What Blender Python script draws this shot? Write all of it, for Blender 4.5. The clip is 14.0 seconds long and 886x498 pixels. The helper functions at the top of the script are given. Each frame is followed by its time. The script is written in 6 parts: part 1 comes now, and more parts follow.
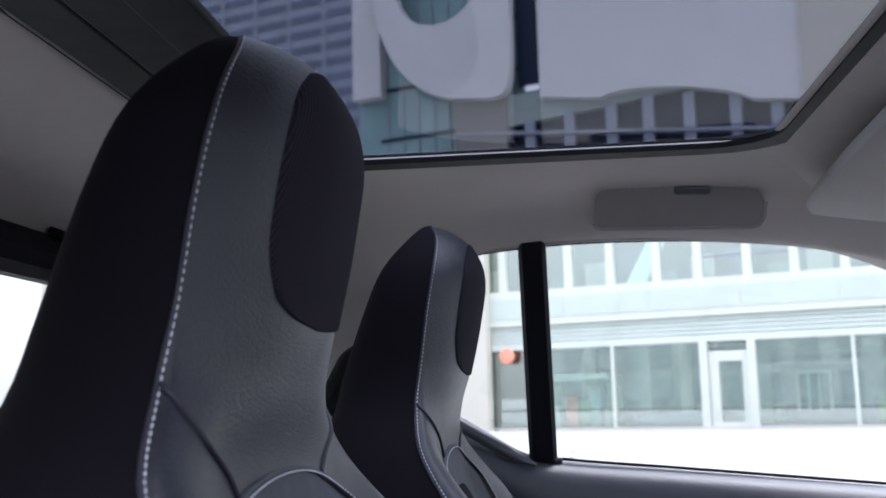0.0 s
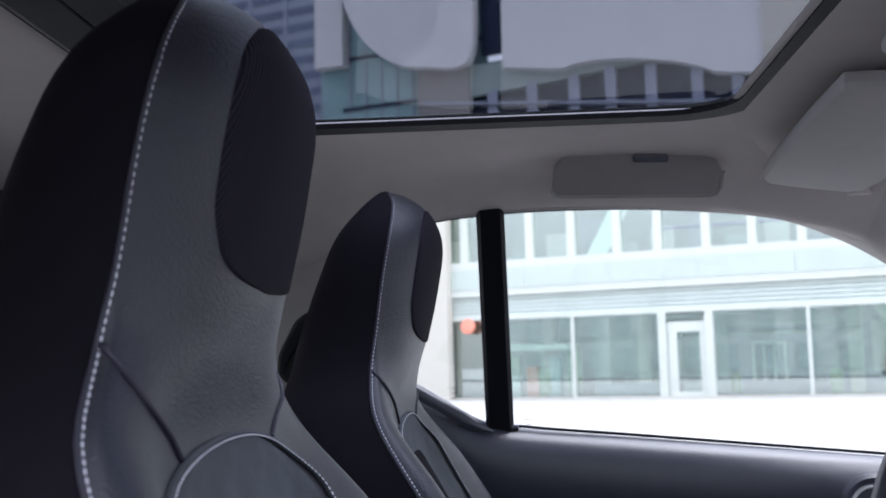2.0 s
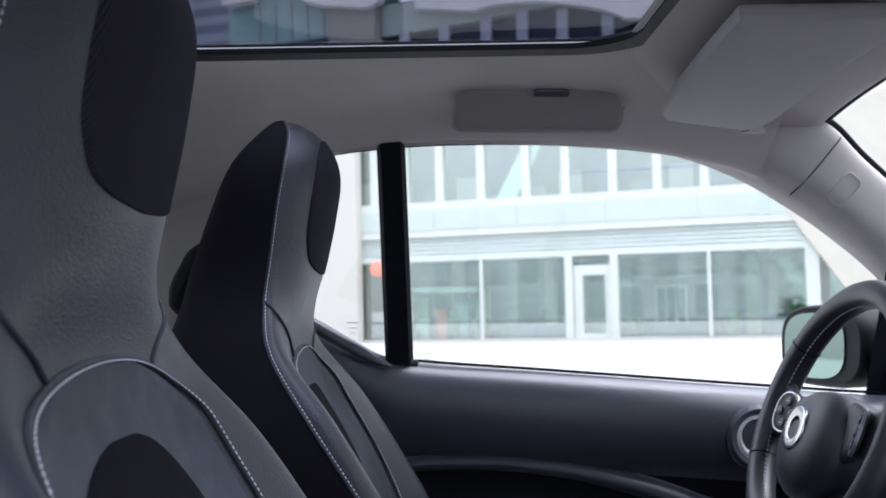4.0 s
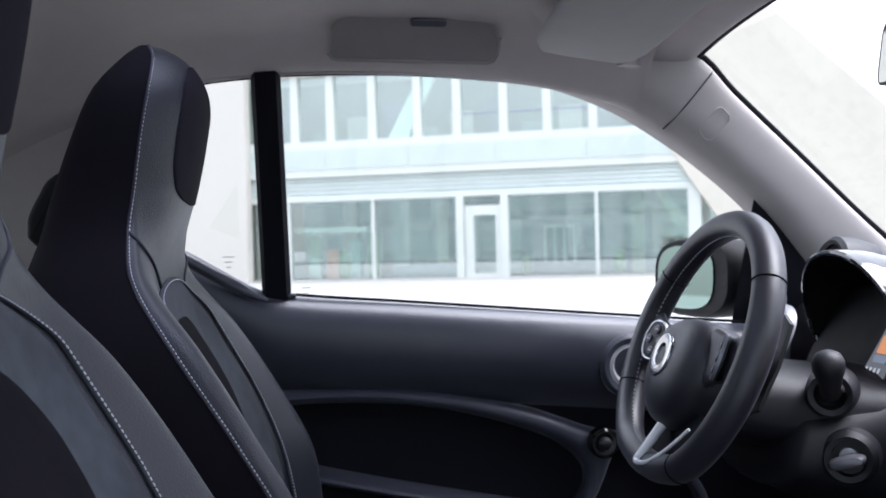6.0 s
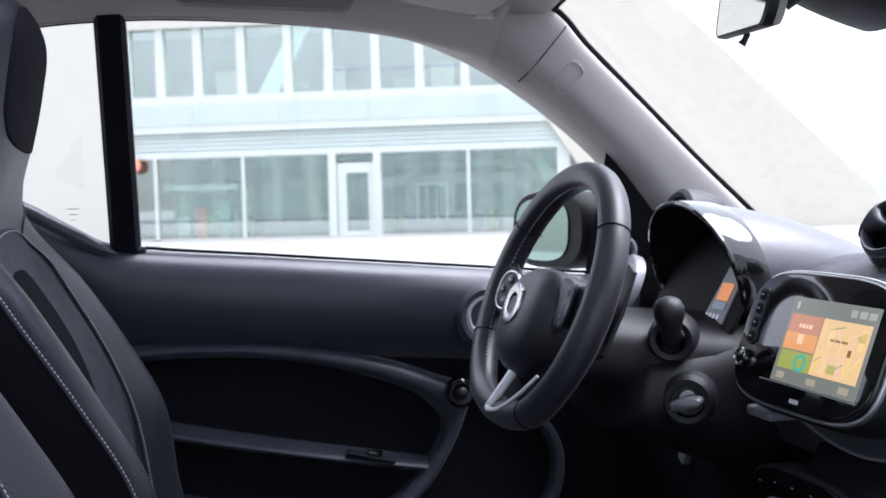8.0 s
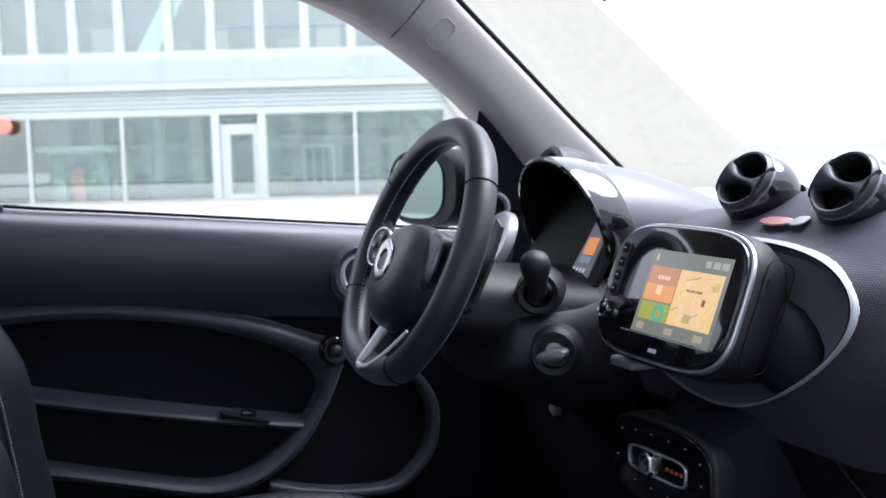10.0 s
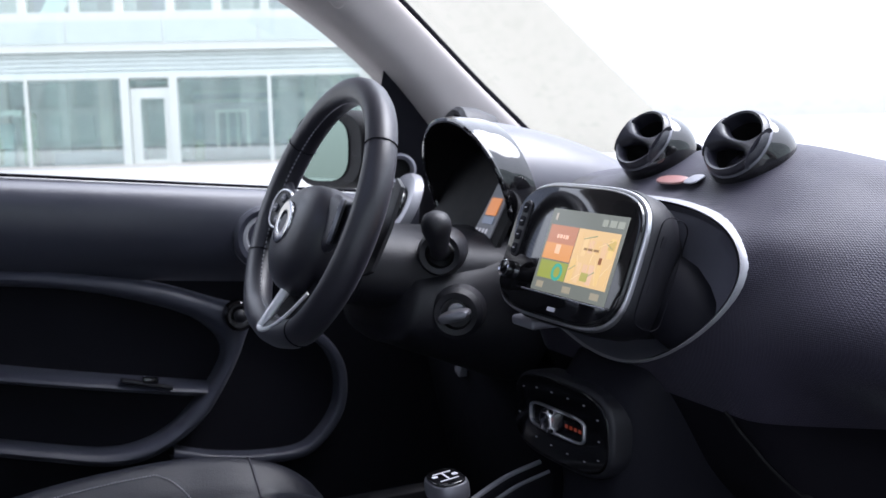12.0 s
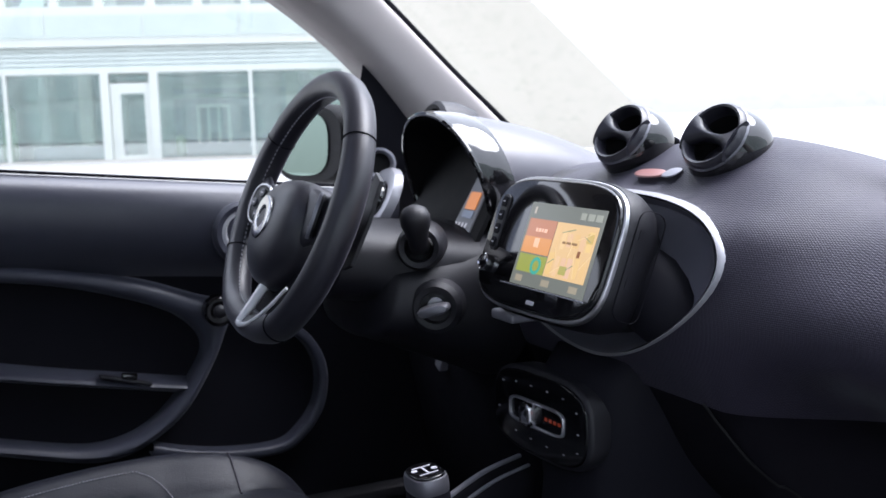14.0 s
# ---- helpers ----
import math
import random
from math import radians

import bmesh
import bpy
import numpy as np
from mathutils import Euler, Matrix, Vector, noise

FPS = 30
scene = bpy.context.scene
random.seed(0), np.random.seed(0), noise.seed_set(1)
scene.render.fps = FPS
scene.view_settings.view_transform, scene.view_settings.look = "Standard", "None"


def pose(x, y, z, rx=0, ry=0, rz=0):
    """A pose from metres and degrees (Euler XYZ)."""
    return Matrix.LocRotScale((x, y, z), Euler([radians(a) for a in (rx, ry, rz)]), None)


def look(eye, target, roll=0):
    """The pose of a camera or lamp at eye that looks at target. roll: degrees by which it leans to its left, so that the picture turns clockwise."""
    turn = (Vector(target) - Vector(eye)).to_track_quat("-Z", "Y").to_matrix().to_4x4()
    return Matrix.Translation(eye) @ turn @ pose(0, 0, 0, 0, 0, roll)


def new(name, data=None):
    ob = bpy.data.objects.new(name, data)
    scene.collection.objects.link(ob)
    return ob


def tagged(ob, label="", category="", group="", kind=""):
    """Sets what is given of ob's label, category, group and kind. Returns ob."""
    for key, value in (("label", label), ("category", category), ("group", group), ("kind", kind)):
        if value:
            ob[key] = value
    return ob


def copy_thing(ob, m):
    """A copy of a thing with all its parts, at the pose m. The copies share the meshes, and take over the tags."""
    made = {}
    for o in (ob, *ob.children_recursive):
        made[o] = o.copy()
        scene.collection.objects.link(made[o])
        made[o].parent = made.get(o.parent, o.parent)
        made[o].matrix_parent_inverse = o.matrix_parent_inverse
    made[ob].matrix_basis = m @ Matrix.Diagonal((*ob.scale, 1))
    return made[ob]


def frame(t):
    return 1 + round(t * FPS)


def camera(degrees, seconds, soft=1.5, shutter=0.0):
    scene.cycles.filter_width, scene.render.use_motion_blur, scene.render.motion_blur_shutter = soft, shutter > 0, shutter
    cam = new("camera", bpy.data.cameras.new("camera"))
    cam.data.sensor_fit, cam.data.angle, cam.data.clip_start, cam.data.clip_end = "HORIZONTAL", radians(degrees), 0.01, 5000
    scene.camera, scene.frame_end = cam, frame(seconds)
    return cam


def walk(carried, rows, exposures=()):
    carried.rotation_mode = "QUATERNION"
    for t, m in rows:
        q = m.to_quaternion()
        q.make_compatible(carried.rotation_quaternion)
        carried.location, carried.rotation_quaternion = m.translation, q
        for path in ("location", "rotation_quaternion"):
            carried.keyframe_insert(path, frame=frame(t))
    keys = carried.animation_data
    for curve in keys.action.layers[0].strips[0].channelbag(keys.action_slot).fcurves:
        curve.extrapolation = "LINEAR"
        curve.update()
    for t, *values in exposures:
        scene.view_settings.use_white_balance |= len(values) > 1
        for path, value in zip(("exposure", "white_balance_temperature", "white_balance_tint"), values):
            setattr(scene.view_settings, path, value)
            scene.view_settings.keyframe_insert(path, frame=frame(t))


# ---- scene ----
cam = camera(46.7, 14.0)
PATH = [
    (0, (-0.471, -0.94, 1.125), (-0.678, 1.028, 1.417), -1.4),
    (0.5, (-0.471, -0.938, 1.125), (-0.673, 1.03, 1.414), -1.3),
    (1, (-0.47, -0.937, 1.125), (-0.661, 1.035, 1.402), -1.3),
    (1.5, (-0.468, -0.934, 1.123), (-0.638, 1.042, 1.381), -1.3),
    (2, (-0.466, -0.929, 1.121), (-0.601, 1.052, 1.354), -1.3),
    (2.5, (-0.462, -0.927, 1.119), (-0.557, 1.06, 1.326), -1.3),
    (3, (-0.459, -0.922, 1.116), (-0.511, 1.069, 1.295), -1.2),
    (5.5, (-0.436, -0.907, 1.099), (-0.25, 1.085, 1.125), -1.5),
    (6, (-0.43, -0.905, 1.097), (-0.187, 1.081, 1.095), -1.5),
    (6.5, (-0.423, -0.903, 1.095), (-0.122, 1.074, 1.071), -1.5),
    (7, (-0.416, -0.903, 1.092), (-0.051, 1.063, 1.048), -1.5),
    (7.5, (-0.41, -0.902, 1.091), (0.014, 1.051, 1.023), -1.6),
    (8, (-0.404, -0.903, 1.087), (0.078, 1.036, 0.997), -1.5),
    (10.5, (-0.375, -0.906, 1.076), (0.355, 0.946, 0.887), -1.5),
    (11, (-0.369, -0.905, 1.074), (0.401, 0.929, 0.864), -1.5),
    (11.5, (-0.365, -0.906, 1.073), (0.437, 0.912, 0.847), -1.5),
    (12, (-0.36, -0.906, 1.071), (0.469, 0.898, 0.832), -1.5),
    (12.5, (-0.359, -0.906, 1.07), (0.487, 0.889, 0.827), -1.5),
    (13, (-0.357, -0.906, 1.07), (0.495, 0.886, 0.824), -1.6),
    (13.5, (-0.357, -0.906, 1.07), (0.499, 0.884, 0.823), -1.5),
    (14, (-0.356, -0.907, 1.07), (0.503, 0.882, 0.82), -1.6),
]
EXPOSURE = 2.0
walk(cam, [(t, look(eye, target, roll)) for t, eye, target, roll in PATH], exposures=[(0, EXPOSURE, 5950, 16)])
cam.data.dof.use_dof = True
cam.data.dof.focus_distance = 0.95
cam.data.dof.aperture_fstop = 11.0

# ---------- world and sun ----------
SUN_ELEVATION, SUN_TURN = radians(64), radians(97)
world = bpy.data.worlds.new("overcast_sky")
scene.world = world
world.use_nodes = True
wn = world.node_tree
sky = wn.nodes.new("ShaderNodeTexSky")
sky.sky_type, sky.sun_disc = "NISHITA", False
sky.sun_elevation, sky.sun_rotation = SUN_ELEVATION, SUN_TURN
sky.dust_density, sky.air_density = 4.0, 1.0
pale = wn.nodes.new("ShaderNodeHueSaturation")
pale.inputs["Saturation"].default_value = 0.28
wn.links.new(sky.outputs[0], pale.inputs["Color"])
# thick cloud: four times as bright overhead as at the horizon
where, split, height = wn.nodes.new("ShaderNodeTexCoord"), wn.nodes.new("ShaderNodeSeparateXYZ"), wn.nodes.new("ShaderNodeMapRange")
wn.links.new(where.outputs["Generated"], split.inputs[0])
wn.links.new(split.outputs["Z"], height.inputs["Value"])
cloud, veil = wn.nodes.new("ShaderNodeMix"), wn.nodes.new("ShaderNodeMix")
cloud.data_type = veil.data_type = "RGBA"
cloud.inputs[6].default_value = (1.7, 1.7, 1.66, 1)
cloud.inputs[7].default_value = (6.6, 6.9, 7.5, 1)
wn.links.new(height.outputs[0], cloud.inputs["Factor"])
veil.inputs["Factor"].default_value = 0.88
wn.links.new(pale.outputs[0], veil.inputs[6])
wn.links.new(cloud.outputs[2], veil.inputs[7])
wn.links.new(veil.outputs[2], wn.nodes["Background"].inputs[0])
wn.nodes["Background"].inputs[1].default_value = 0.17
sun = new("sun", bpy.data.lights.new("sun", "SUN"))
sun.data.energy, sun.data.angle, sun.data.color = 1.5, radians(45), (1.0, 0.97, 0.93)
sun.matrix_world = look((3.6, -0.4, 7.4), (0, 0, 0))


# ---------- materials ----------
def material(name, color, rough=0.5, metal=0.0, vary=0.12, scale=40.0, bump=0.0, bump_scale=300.0, coat=0.0, spec=0.5, stretch=(1, 1, 1), sheen=0.0):
    """A surface with two scales of colour variation, fine relief and uneven gloss."""
    m = bpy.data.materials.new(name)
    m.use_nodes = True
    n, l = m.node_tree.nodes, m.node_tree.links
    b = n["Principled BSDF"]
    b.inputs["Metallic"].default_value = metal
    b.inputs["Coat Weight"].default_value = coat
    b.inputs["Sheen Weight"].default_value, b.inputs["Sheen Roughness"].default_value = sheen, 0.4
    b.inputs["Sheen Tint"].default_value = (0.86, 0.88, 1.0, 1)
    b.inputs["Specular IOR Level"].default_value = spec
    co = n.new("ShaderNodeTexCoord")
    mp = n.new("ShaderNodeMapping")
    mp.inputs["Scale"].default_value = stretch
    l.new(co.outputs["Object"], mp.inputs[0])
    big, small = n.new("ShaderNodeTexNoise"), n.new("ShaderNodeTexNoise")
    big.inputs["Scale"].default_value, small.inputs["Scale"].default_value = scale * 0.12, scale
    for t in (big, small):
        t.inputs["Detail"].default_value = 4
        l.new(mp.outputs[0], t.inputs["Vector"])
    mix = n.new("ShaderNodeMath")
    mix.operation = "ADD"
    l.new(big.outputs[0], mix.inputs[0])
    l.new(small.outputs[0], mix.inputs[1])
    ramp = n.new("ShaderNodeMapRange")
    ramp.inputs["From Min"].default_value, ramp.inputs["From Max"].default_value = 0.6, 1.4
    ramp.inputs["To Min"].default_value, ramp.inputs["To Max"].default_value = 1 - vary, 1 + vary
    l.new(mix.outputs[0], ramp.inputs["Value"])
    col = n.new("ShaderNodeMix")
    col.data_type, col.blend_type = "RGBA", "MULTIPLY"
    col.inputs["Factor"].default_value = 1
    col.inputs[6].default_value = (*color, 1)
    l.new(ramp.outputs[0], col.inputs[7])
    l.new(col.outputs[2], b.inputs["Base Color"])
    rr = n.new("ShaderNodeMapRange")
    rr.inputs["To Min"].default_value, rr.inputs["To Max"].default_value = rough * 0.88, min(1, rough * 1.12)
    l.new(small.outputs[0], rr.inputs["Value"])
    l.new(rr.outputs[0], b.inputs["Roughness"])
    if bump:
        fine = n.new("ShaderNodeTexNoise")
        fine.inputs["Scale"].default_value, fine.inputs["Detail"].default_value = bump_scale, 3
        l.new(mp.outputs[0], fine.inputs["Vector"])
        bp = n.new("ShaderNodeBump")
        bp.inputs["Strength"].default_value, bp.inputs["Distance"].default_value = bump, 0.001
        l.new(fine.outputs[0], bp.inputs["Height"])
        l.new(bp.outputs[0], b.inputs["Normal"])
    return m


def woven(name, color, rough, scale, depth, turn=0.0, kind="WAVE", shaded=True, sheen=0.0, lean=0.0):
    """Cloth with a woven or ribbed relief."""
    m = material(name, color, rough, vary=0.15, scale=60, spec=0.25, sheen=sheen)
    n, l = m.node_tree.nodes, m.node_tree.links
    co = [x for x in n if x.type == "TEX_COORD"][0]
    mp = n.new("ShaderNodeMapping")
    mp.inputs["Rotation"].default_value = (lean, 0, turn)
    l.new(co.outputs["Object"], mp.inputs[0])
    if kind == "WAVE":
        w = n.new("ShaderNodeTexWave")
        w.bands_direction = "Y"
        w.inputs["Scale"].default_value = scale
    else:
        w = n.new("ShaderNodeTexVoronoi")
        w.inputs["Scale"].default_value = scale
        w.inputs["Randomness"].default_value = 0.25
    l.new(mp.outputs[0], w.inputs["Vector"])
    bp = n.new("ShaderNodeBump")
    bp.inputs["Strength"].default_value, bp.inputs["Distance"].default_value = depth, 0.001
    l.new(w.outputs[0], bp.inputs["Height"])
    l.new(bp.outputs[0], n["Principled BSDF"].inputs["Normal"])
    if not shaded:
        return m
    # shade in the weave's hollows is put into the colour, darker than the crests
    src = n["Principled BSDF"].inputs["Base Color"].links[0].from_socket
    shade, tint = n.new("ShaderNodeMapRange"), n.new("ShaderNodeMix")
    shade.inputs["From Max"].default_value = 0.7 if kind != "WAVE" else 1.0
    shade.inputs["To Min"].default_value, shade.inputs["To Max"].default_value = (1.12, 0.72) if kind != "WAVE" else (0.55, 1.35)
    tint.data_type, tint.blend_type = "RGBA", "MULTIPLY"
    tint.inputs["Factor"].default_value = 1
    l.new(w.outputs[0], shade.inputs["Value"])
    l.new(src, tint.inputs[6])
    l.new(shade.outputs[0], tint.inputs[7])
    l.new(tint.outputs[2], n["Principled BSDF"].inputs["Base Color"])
    return m


def glass(name, color, gloss=0.5, base=0.04):
    """A thin clear pane: it lets light straight through, and mirrors more towards grazing angles."""
    m = bpy.data.materials.new(name)
    m.use_nodes = True
    n, l = m.node_tree.nodes, m.node_tree.links
    n.remove(n["Principled BSDF"])
    clear, shine, mix = n.new("ShaderNodeBsdfTransparent"), n.new("ShaderNodeBsdfGlossy"), n.new("ShaderNodeMixShader")
    clear.inputs[0].default_value = (*color, 1)
    shine.inputs["Roughness"].default_value = 0.0
    lw, pw, ad = n.new("ShaderNodeLayerWeight"), n.new("ShaderNodeMath"), n.new("ShaderNodeMath")
    lw.inputs["Blend"].default_value = 0.5
    pw.operation, ad.operation = "POWER", "MULTIPLY_ADD"
    pw.inputs[1].default_value = 4
    l.new(lw.outputs["Facing"], pw.inputs[0])
    l.new(pw.outputs[0], ad.inputs[0])
    ad.inputs[1].default_value, ad.inputs[2].default_value = gloss, base
    l.new(ad.outputs[0], mix.inputs[0])
    l.new(clear.outputs[0], mix.inputs[1])
    l.new(shine.outputs[0], mix.inputs[2])
    l.new(mix.outputs[0], n["Material Output"].inputs[0])
    return m


def glowing(name, color, strength):
    m = bpy.data.materials.new(name)
    m.use_nodes = True
    b = m.node_tree.nodes["Principled BSDF"]
    b.inputs["Base Color"].default_value = (0.02, 0.02, 0.02, 1)
    b.inputs["Roughness"].default_value = 0.3
    b.inputs["Emission Color"].default_value = (*color, 1)
    b.inputs["Emission Strength"].default_value = strength
    return m


LEATHER = material("grey_leather", (0.0098, 0.0110, 0.0195), 0.42, vary=0.14, scale=30, bump=0.65, bump_scale=560, spec=0.55, sheen=0.08)
CLOTH = woven("black_cloth", (0.0095, 0.0080, 0.0118), 0.9, 420, 0.12, 0.6, "WAVE", False)
CLOTH.node_tree.nodes["Principled BSDF"].inputs["Specular IOR Level"].default_value = 0.08
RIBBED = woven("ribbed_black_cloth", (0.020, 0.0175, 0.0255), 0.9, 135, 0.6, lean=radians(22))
RIBBED.node_tree.nodes["Principled BSDF"].inputs["Specular IOR Level"].default_value = 0.08
SUEDE = material("grey_suede", (0.050, 0.055, 0.064), 0.9, vary=0.5, scale=40, bump=0.25, bump_scale=900, spec=0.2, sheen=0.15)
THREAD = material("pale_thread", (0.55, 0.54, 0.60), 0.7)
PIPING = material("violet_grey_piping", (0.022, 0.020, 0.034), 0.6)
LINING = material("grey_roof_cloth", (0.46, 0.424, 0.410), 0.95, vary=0.05, scale=30, bump=0.35, bump_scale=900, spec=0.15)
TRIM_GREY = material("grey_pillar_trim", (0.47, 0.437, 0.425), 0.88, vary=0.05, scale=30, bump=0.3, bump_scale=1200, spec=0.12)
VISOR_CLOTH = material("grey_visor_cloth", (0.40, 0.385, 0.375), 0.9, vary=0.05, bump=0.2, bump_scale=900, spec=0.2)
BLACK = material("black_grained_plastic", (0.010, 0.010, 0.014), 0.5, vary=0.15, bump=0.3, bump_scale=1100)
SOFT = material("black_soft_plastic", (0.046, 0.048, 0.068), 0.36, vary=0.12, bump=0.2, bump_scale=1400, spec=0.75, sheen=0.2)
PALE_SILVER = material("pale_silver_plastic", (0.62, 0.62, 0.65), 0.35, 0.15, vary=0.04)
DOOR_BAND = material("satin_black_trim", (0.050, 0.053, 0.074), 0.40, vary=0.12, bump=0.2, bump_scale=1400, sheen=0.15)
VENT_BLACK = material("soft_black_vent_plastic", (0.018, 0.018, 0.026), 0.3, vary=0.1, bump=0.15, bump_scale=1400, spec=0.6)
MATTE = material("matte_black_plastic", (0.008, 0.008, 0.012), 0.7, bump=0.2, bump_scale=900, spec=0.14)
GLOSS = material("gloss_black_plastic", (0.006, 0.006, 0.007), 0.06, vary=0.1, coat=0.6)
SILVER = material("satin_silver", (0.66, 0.66, 0.69), 0.3, 0.9, vary=0.05)
SILVER_PAINT = material("silver_painted_plastic", (0.90, 0.90, 0.92), 0.22, 0.0, vary=0.04, spec=0.9)
RIM_SILVER = material("brushed_silver_rim", (0.40, 0.40, 0.43), 0.42, 0.3, vary=0.05)
CUP = material("satin_grey_plastic", (0.30, 0.30, 0.34), 0.35, 0.3, vary=0.06)
DARK_METAL = material("dark_satin_metal", (0.16, 0.16, 0.18), 0.35, 0.6)
CHROME = material("chrome", (0.75, 0.75, 0.77), 0.12, 1.0, vary=0.03)
RIM_LEATHER = material("black_wheel_leather", (0.016, 0.0155, 0.024), 0.42, vary=0.12, scale=40, bump=0.2, bump_scale=800, spec=0.75, sheen=0.12)
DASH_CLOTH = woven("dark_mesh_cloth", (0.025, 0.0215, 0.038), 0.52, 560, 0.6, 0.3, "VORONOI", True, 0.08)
DASH_CLOTH.node_tree.nodes["Principled BSDF"].inputs["Specular IOR Level"].default_value = 0.5
COLUMN = material("black_column_plastic", (0.009, 0.009, 0.013), 0.5, vary=0.15, bump=0.3, bump_scale=1100, spec=0.4)
LOWER = material("dull_black_plastic", (0.008, 0.0075, 0.0105), 0.7, vary=0.15, bump=0.3, bump_scale=1100, spec=0.08)
CARPET = material("black_carpet", (0.010, 0.010, 0.011), 0.95, bump=0.6, bump_scale=900, spec=0.1)
CLEAR = glass("clear_glass", (0.95, 0.966, 0.952), 0.3, 0.015)
TINTED = glass("tinted_roof_glass", (0.44, 0.455, 0.49), 0.10, 0.005)
RUBBER = material("black_rubber", (0.005, 0.005, 0.006), 0.7, spec=0.25)
# dark green stands in for the building's reflection in the wing mirror
REFLECTION_TINT = material("green_reflection_mirror", (0.26, 0.35, 0.31), 0.02, 1.0, vary=0.0)
MIRROR = material("mirror_silver", (0.85, 0.87, 0.87), 0.02, 1.0, vary=0.0)
BODY = material("pale_car_paint", (0.75, 0.75, 0.76), 0.25, coat=0.6, vary=0.02)


# ---------- mesh helpers ----------
def part(name, bm, mat, parent, label="", smooth=40):
    """Link a bmesh as one mesh object under a thing or a part."""
    me = bpy.data.meshes.new(name)
    bm.normal_update()
    bmesh.ops.recalc_face_normals(bm, faces=bm.faces)
    bm.to_mesh(me)
    bm.free()
    me.materials.append(mat)
    ob = new(name, me)
    if smooth:
        for p in me.polygons:
            p.use_smooth = True
        me.set_sharp_from_angle(angle=radians(smooth))
    if parent is not None:
        ob.parent = parent
    return tagged(ob, label)


def thing(name, label, category, at=(0, 0, 0), group="", kind=""):
    ob = new(name)
    ob.empty_display_size = 0.05
    ob.location = at
    return tagged(ob, label, category, group, kind)


def box(bm, size, at=(0, 0, 0), m=None, bevel=0.0, seg=2):
    r = bmesh.ops.create_cube(bm, size=1, matrix=Matrix.Diagonal((*size, 1)))
    vs = r["verts"]
    if bevel:
        es = list({e for v in vs for e in v.link_edges})
        r = bmesh.ops.bevel(bm, geom=es, offset=bevel, segments=seg, profile=0.5, affect="EDGES")
        vs = list({v for f in r["faces"] for v in f.verts} | {v for v in vs if v.is_valid})
    mm = Matrix.Translation(at) @ (m or Matrix())
    bmesh.ops.transform(bm, matrix=mm, verts=vs)
    return vs


def loft(bm, rows, loop=False, caps=False):
    """Skin rows of equally many points; loop: each row is closed."""
    grid = [[bm.verts.new(p) for p in r] for r in rows]
    k = len(rows[0])
    for a, b in zip(grid, grid[1:]):
        for i in range(k if loop else k - 1):
            j = (i + 1) % k
            bm.faces.new((a[i], a[j], b[j], b[i]))
    if caps and loop:
        bm.faces.new(grid[0])
        bm.faces.new(grid[-1])
    return grid


def tube(bm, pts, r, k=12, closed=False, squash=1.0, up=(0, 0, 1)):
    """A round bar along points; r: one radius or one for each point."""
    pts = [Vector(p) for p in pts]
    rows = []
    n = len(pts)
    for i, p in enumerate(pts):
        a = pts[(i - 1) % n] if closed or i else p
        b = pts[(i + 1) % n] if closed or i < n - 1 else p
        t = (b - a).normalized()
        s = t.cross(Vector(up))
        s = s.normalized() if s.length > 1e-4 else t.orthogonal().normalized()
        u = s.cross(t)
        rad = r[i] if isinstance(r, (list, tuple)) else r
        rows.append([p + s * rad * math.cos(q) + u * rad * squash * math.sin(q) for q in [2 * math.pi * j / k for j in range(k)]])
    if closed:
        rows.append(rows[0])
    loft(bm, rows, True, not closed)
    if closed:
        bmesh.ops.remove_doubles(bm, verts=bm.verts, dist=1e-6)


def rrect(w, h, r, n=6):
    """The outline of a rounded rectangle, in the plane."""
    out = []
    for cx, cy, a0 in ((w / 2 - r, h / 2 - r, 0), (-w / 2 + r, h / 2 - r, 90), (-w / 2 + r, -h / 2 + r, 180), (w / 2 - r, -h / 2 + r, 270)):
        for i in range(n + 1):
            a = radians(a0 + 90 * i / n)
            out.append((cx + r * math.cos(a), cy + r * math.sin(a)))
    return out


def ring(w, h=None, n=40, power=2.0):
    """The outline of an ellipse or a superellipse."""
    h = w if h is None else h
    out = []
    for i in range(n):
        a = 2 * math.pi * i / n
        c, s = math.cos(a), math.sin(a)
        out.append((w / 2 * math.copysign(abs(c) ** (2 / power), c), h / 2 * math.copysign(abs(s) ** (2 / power), s)))
    return out


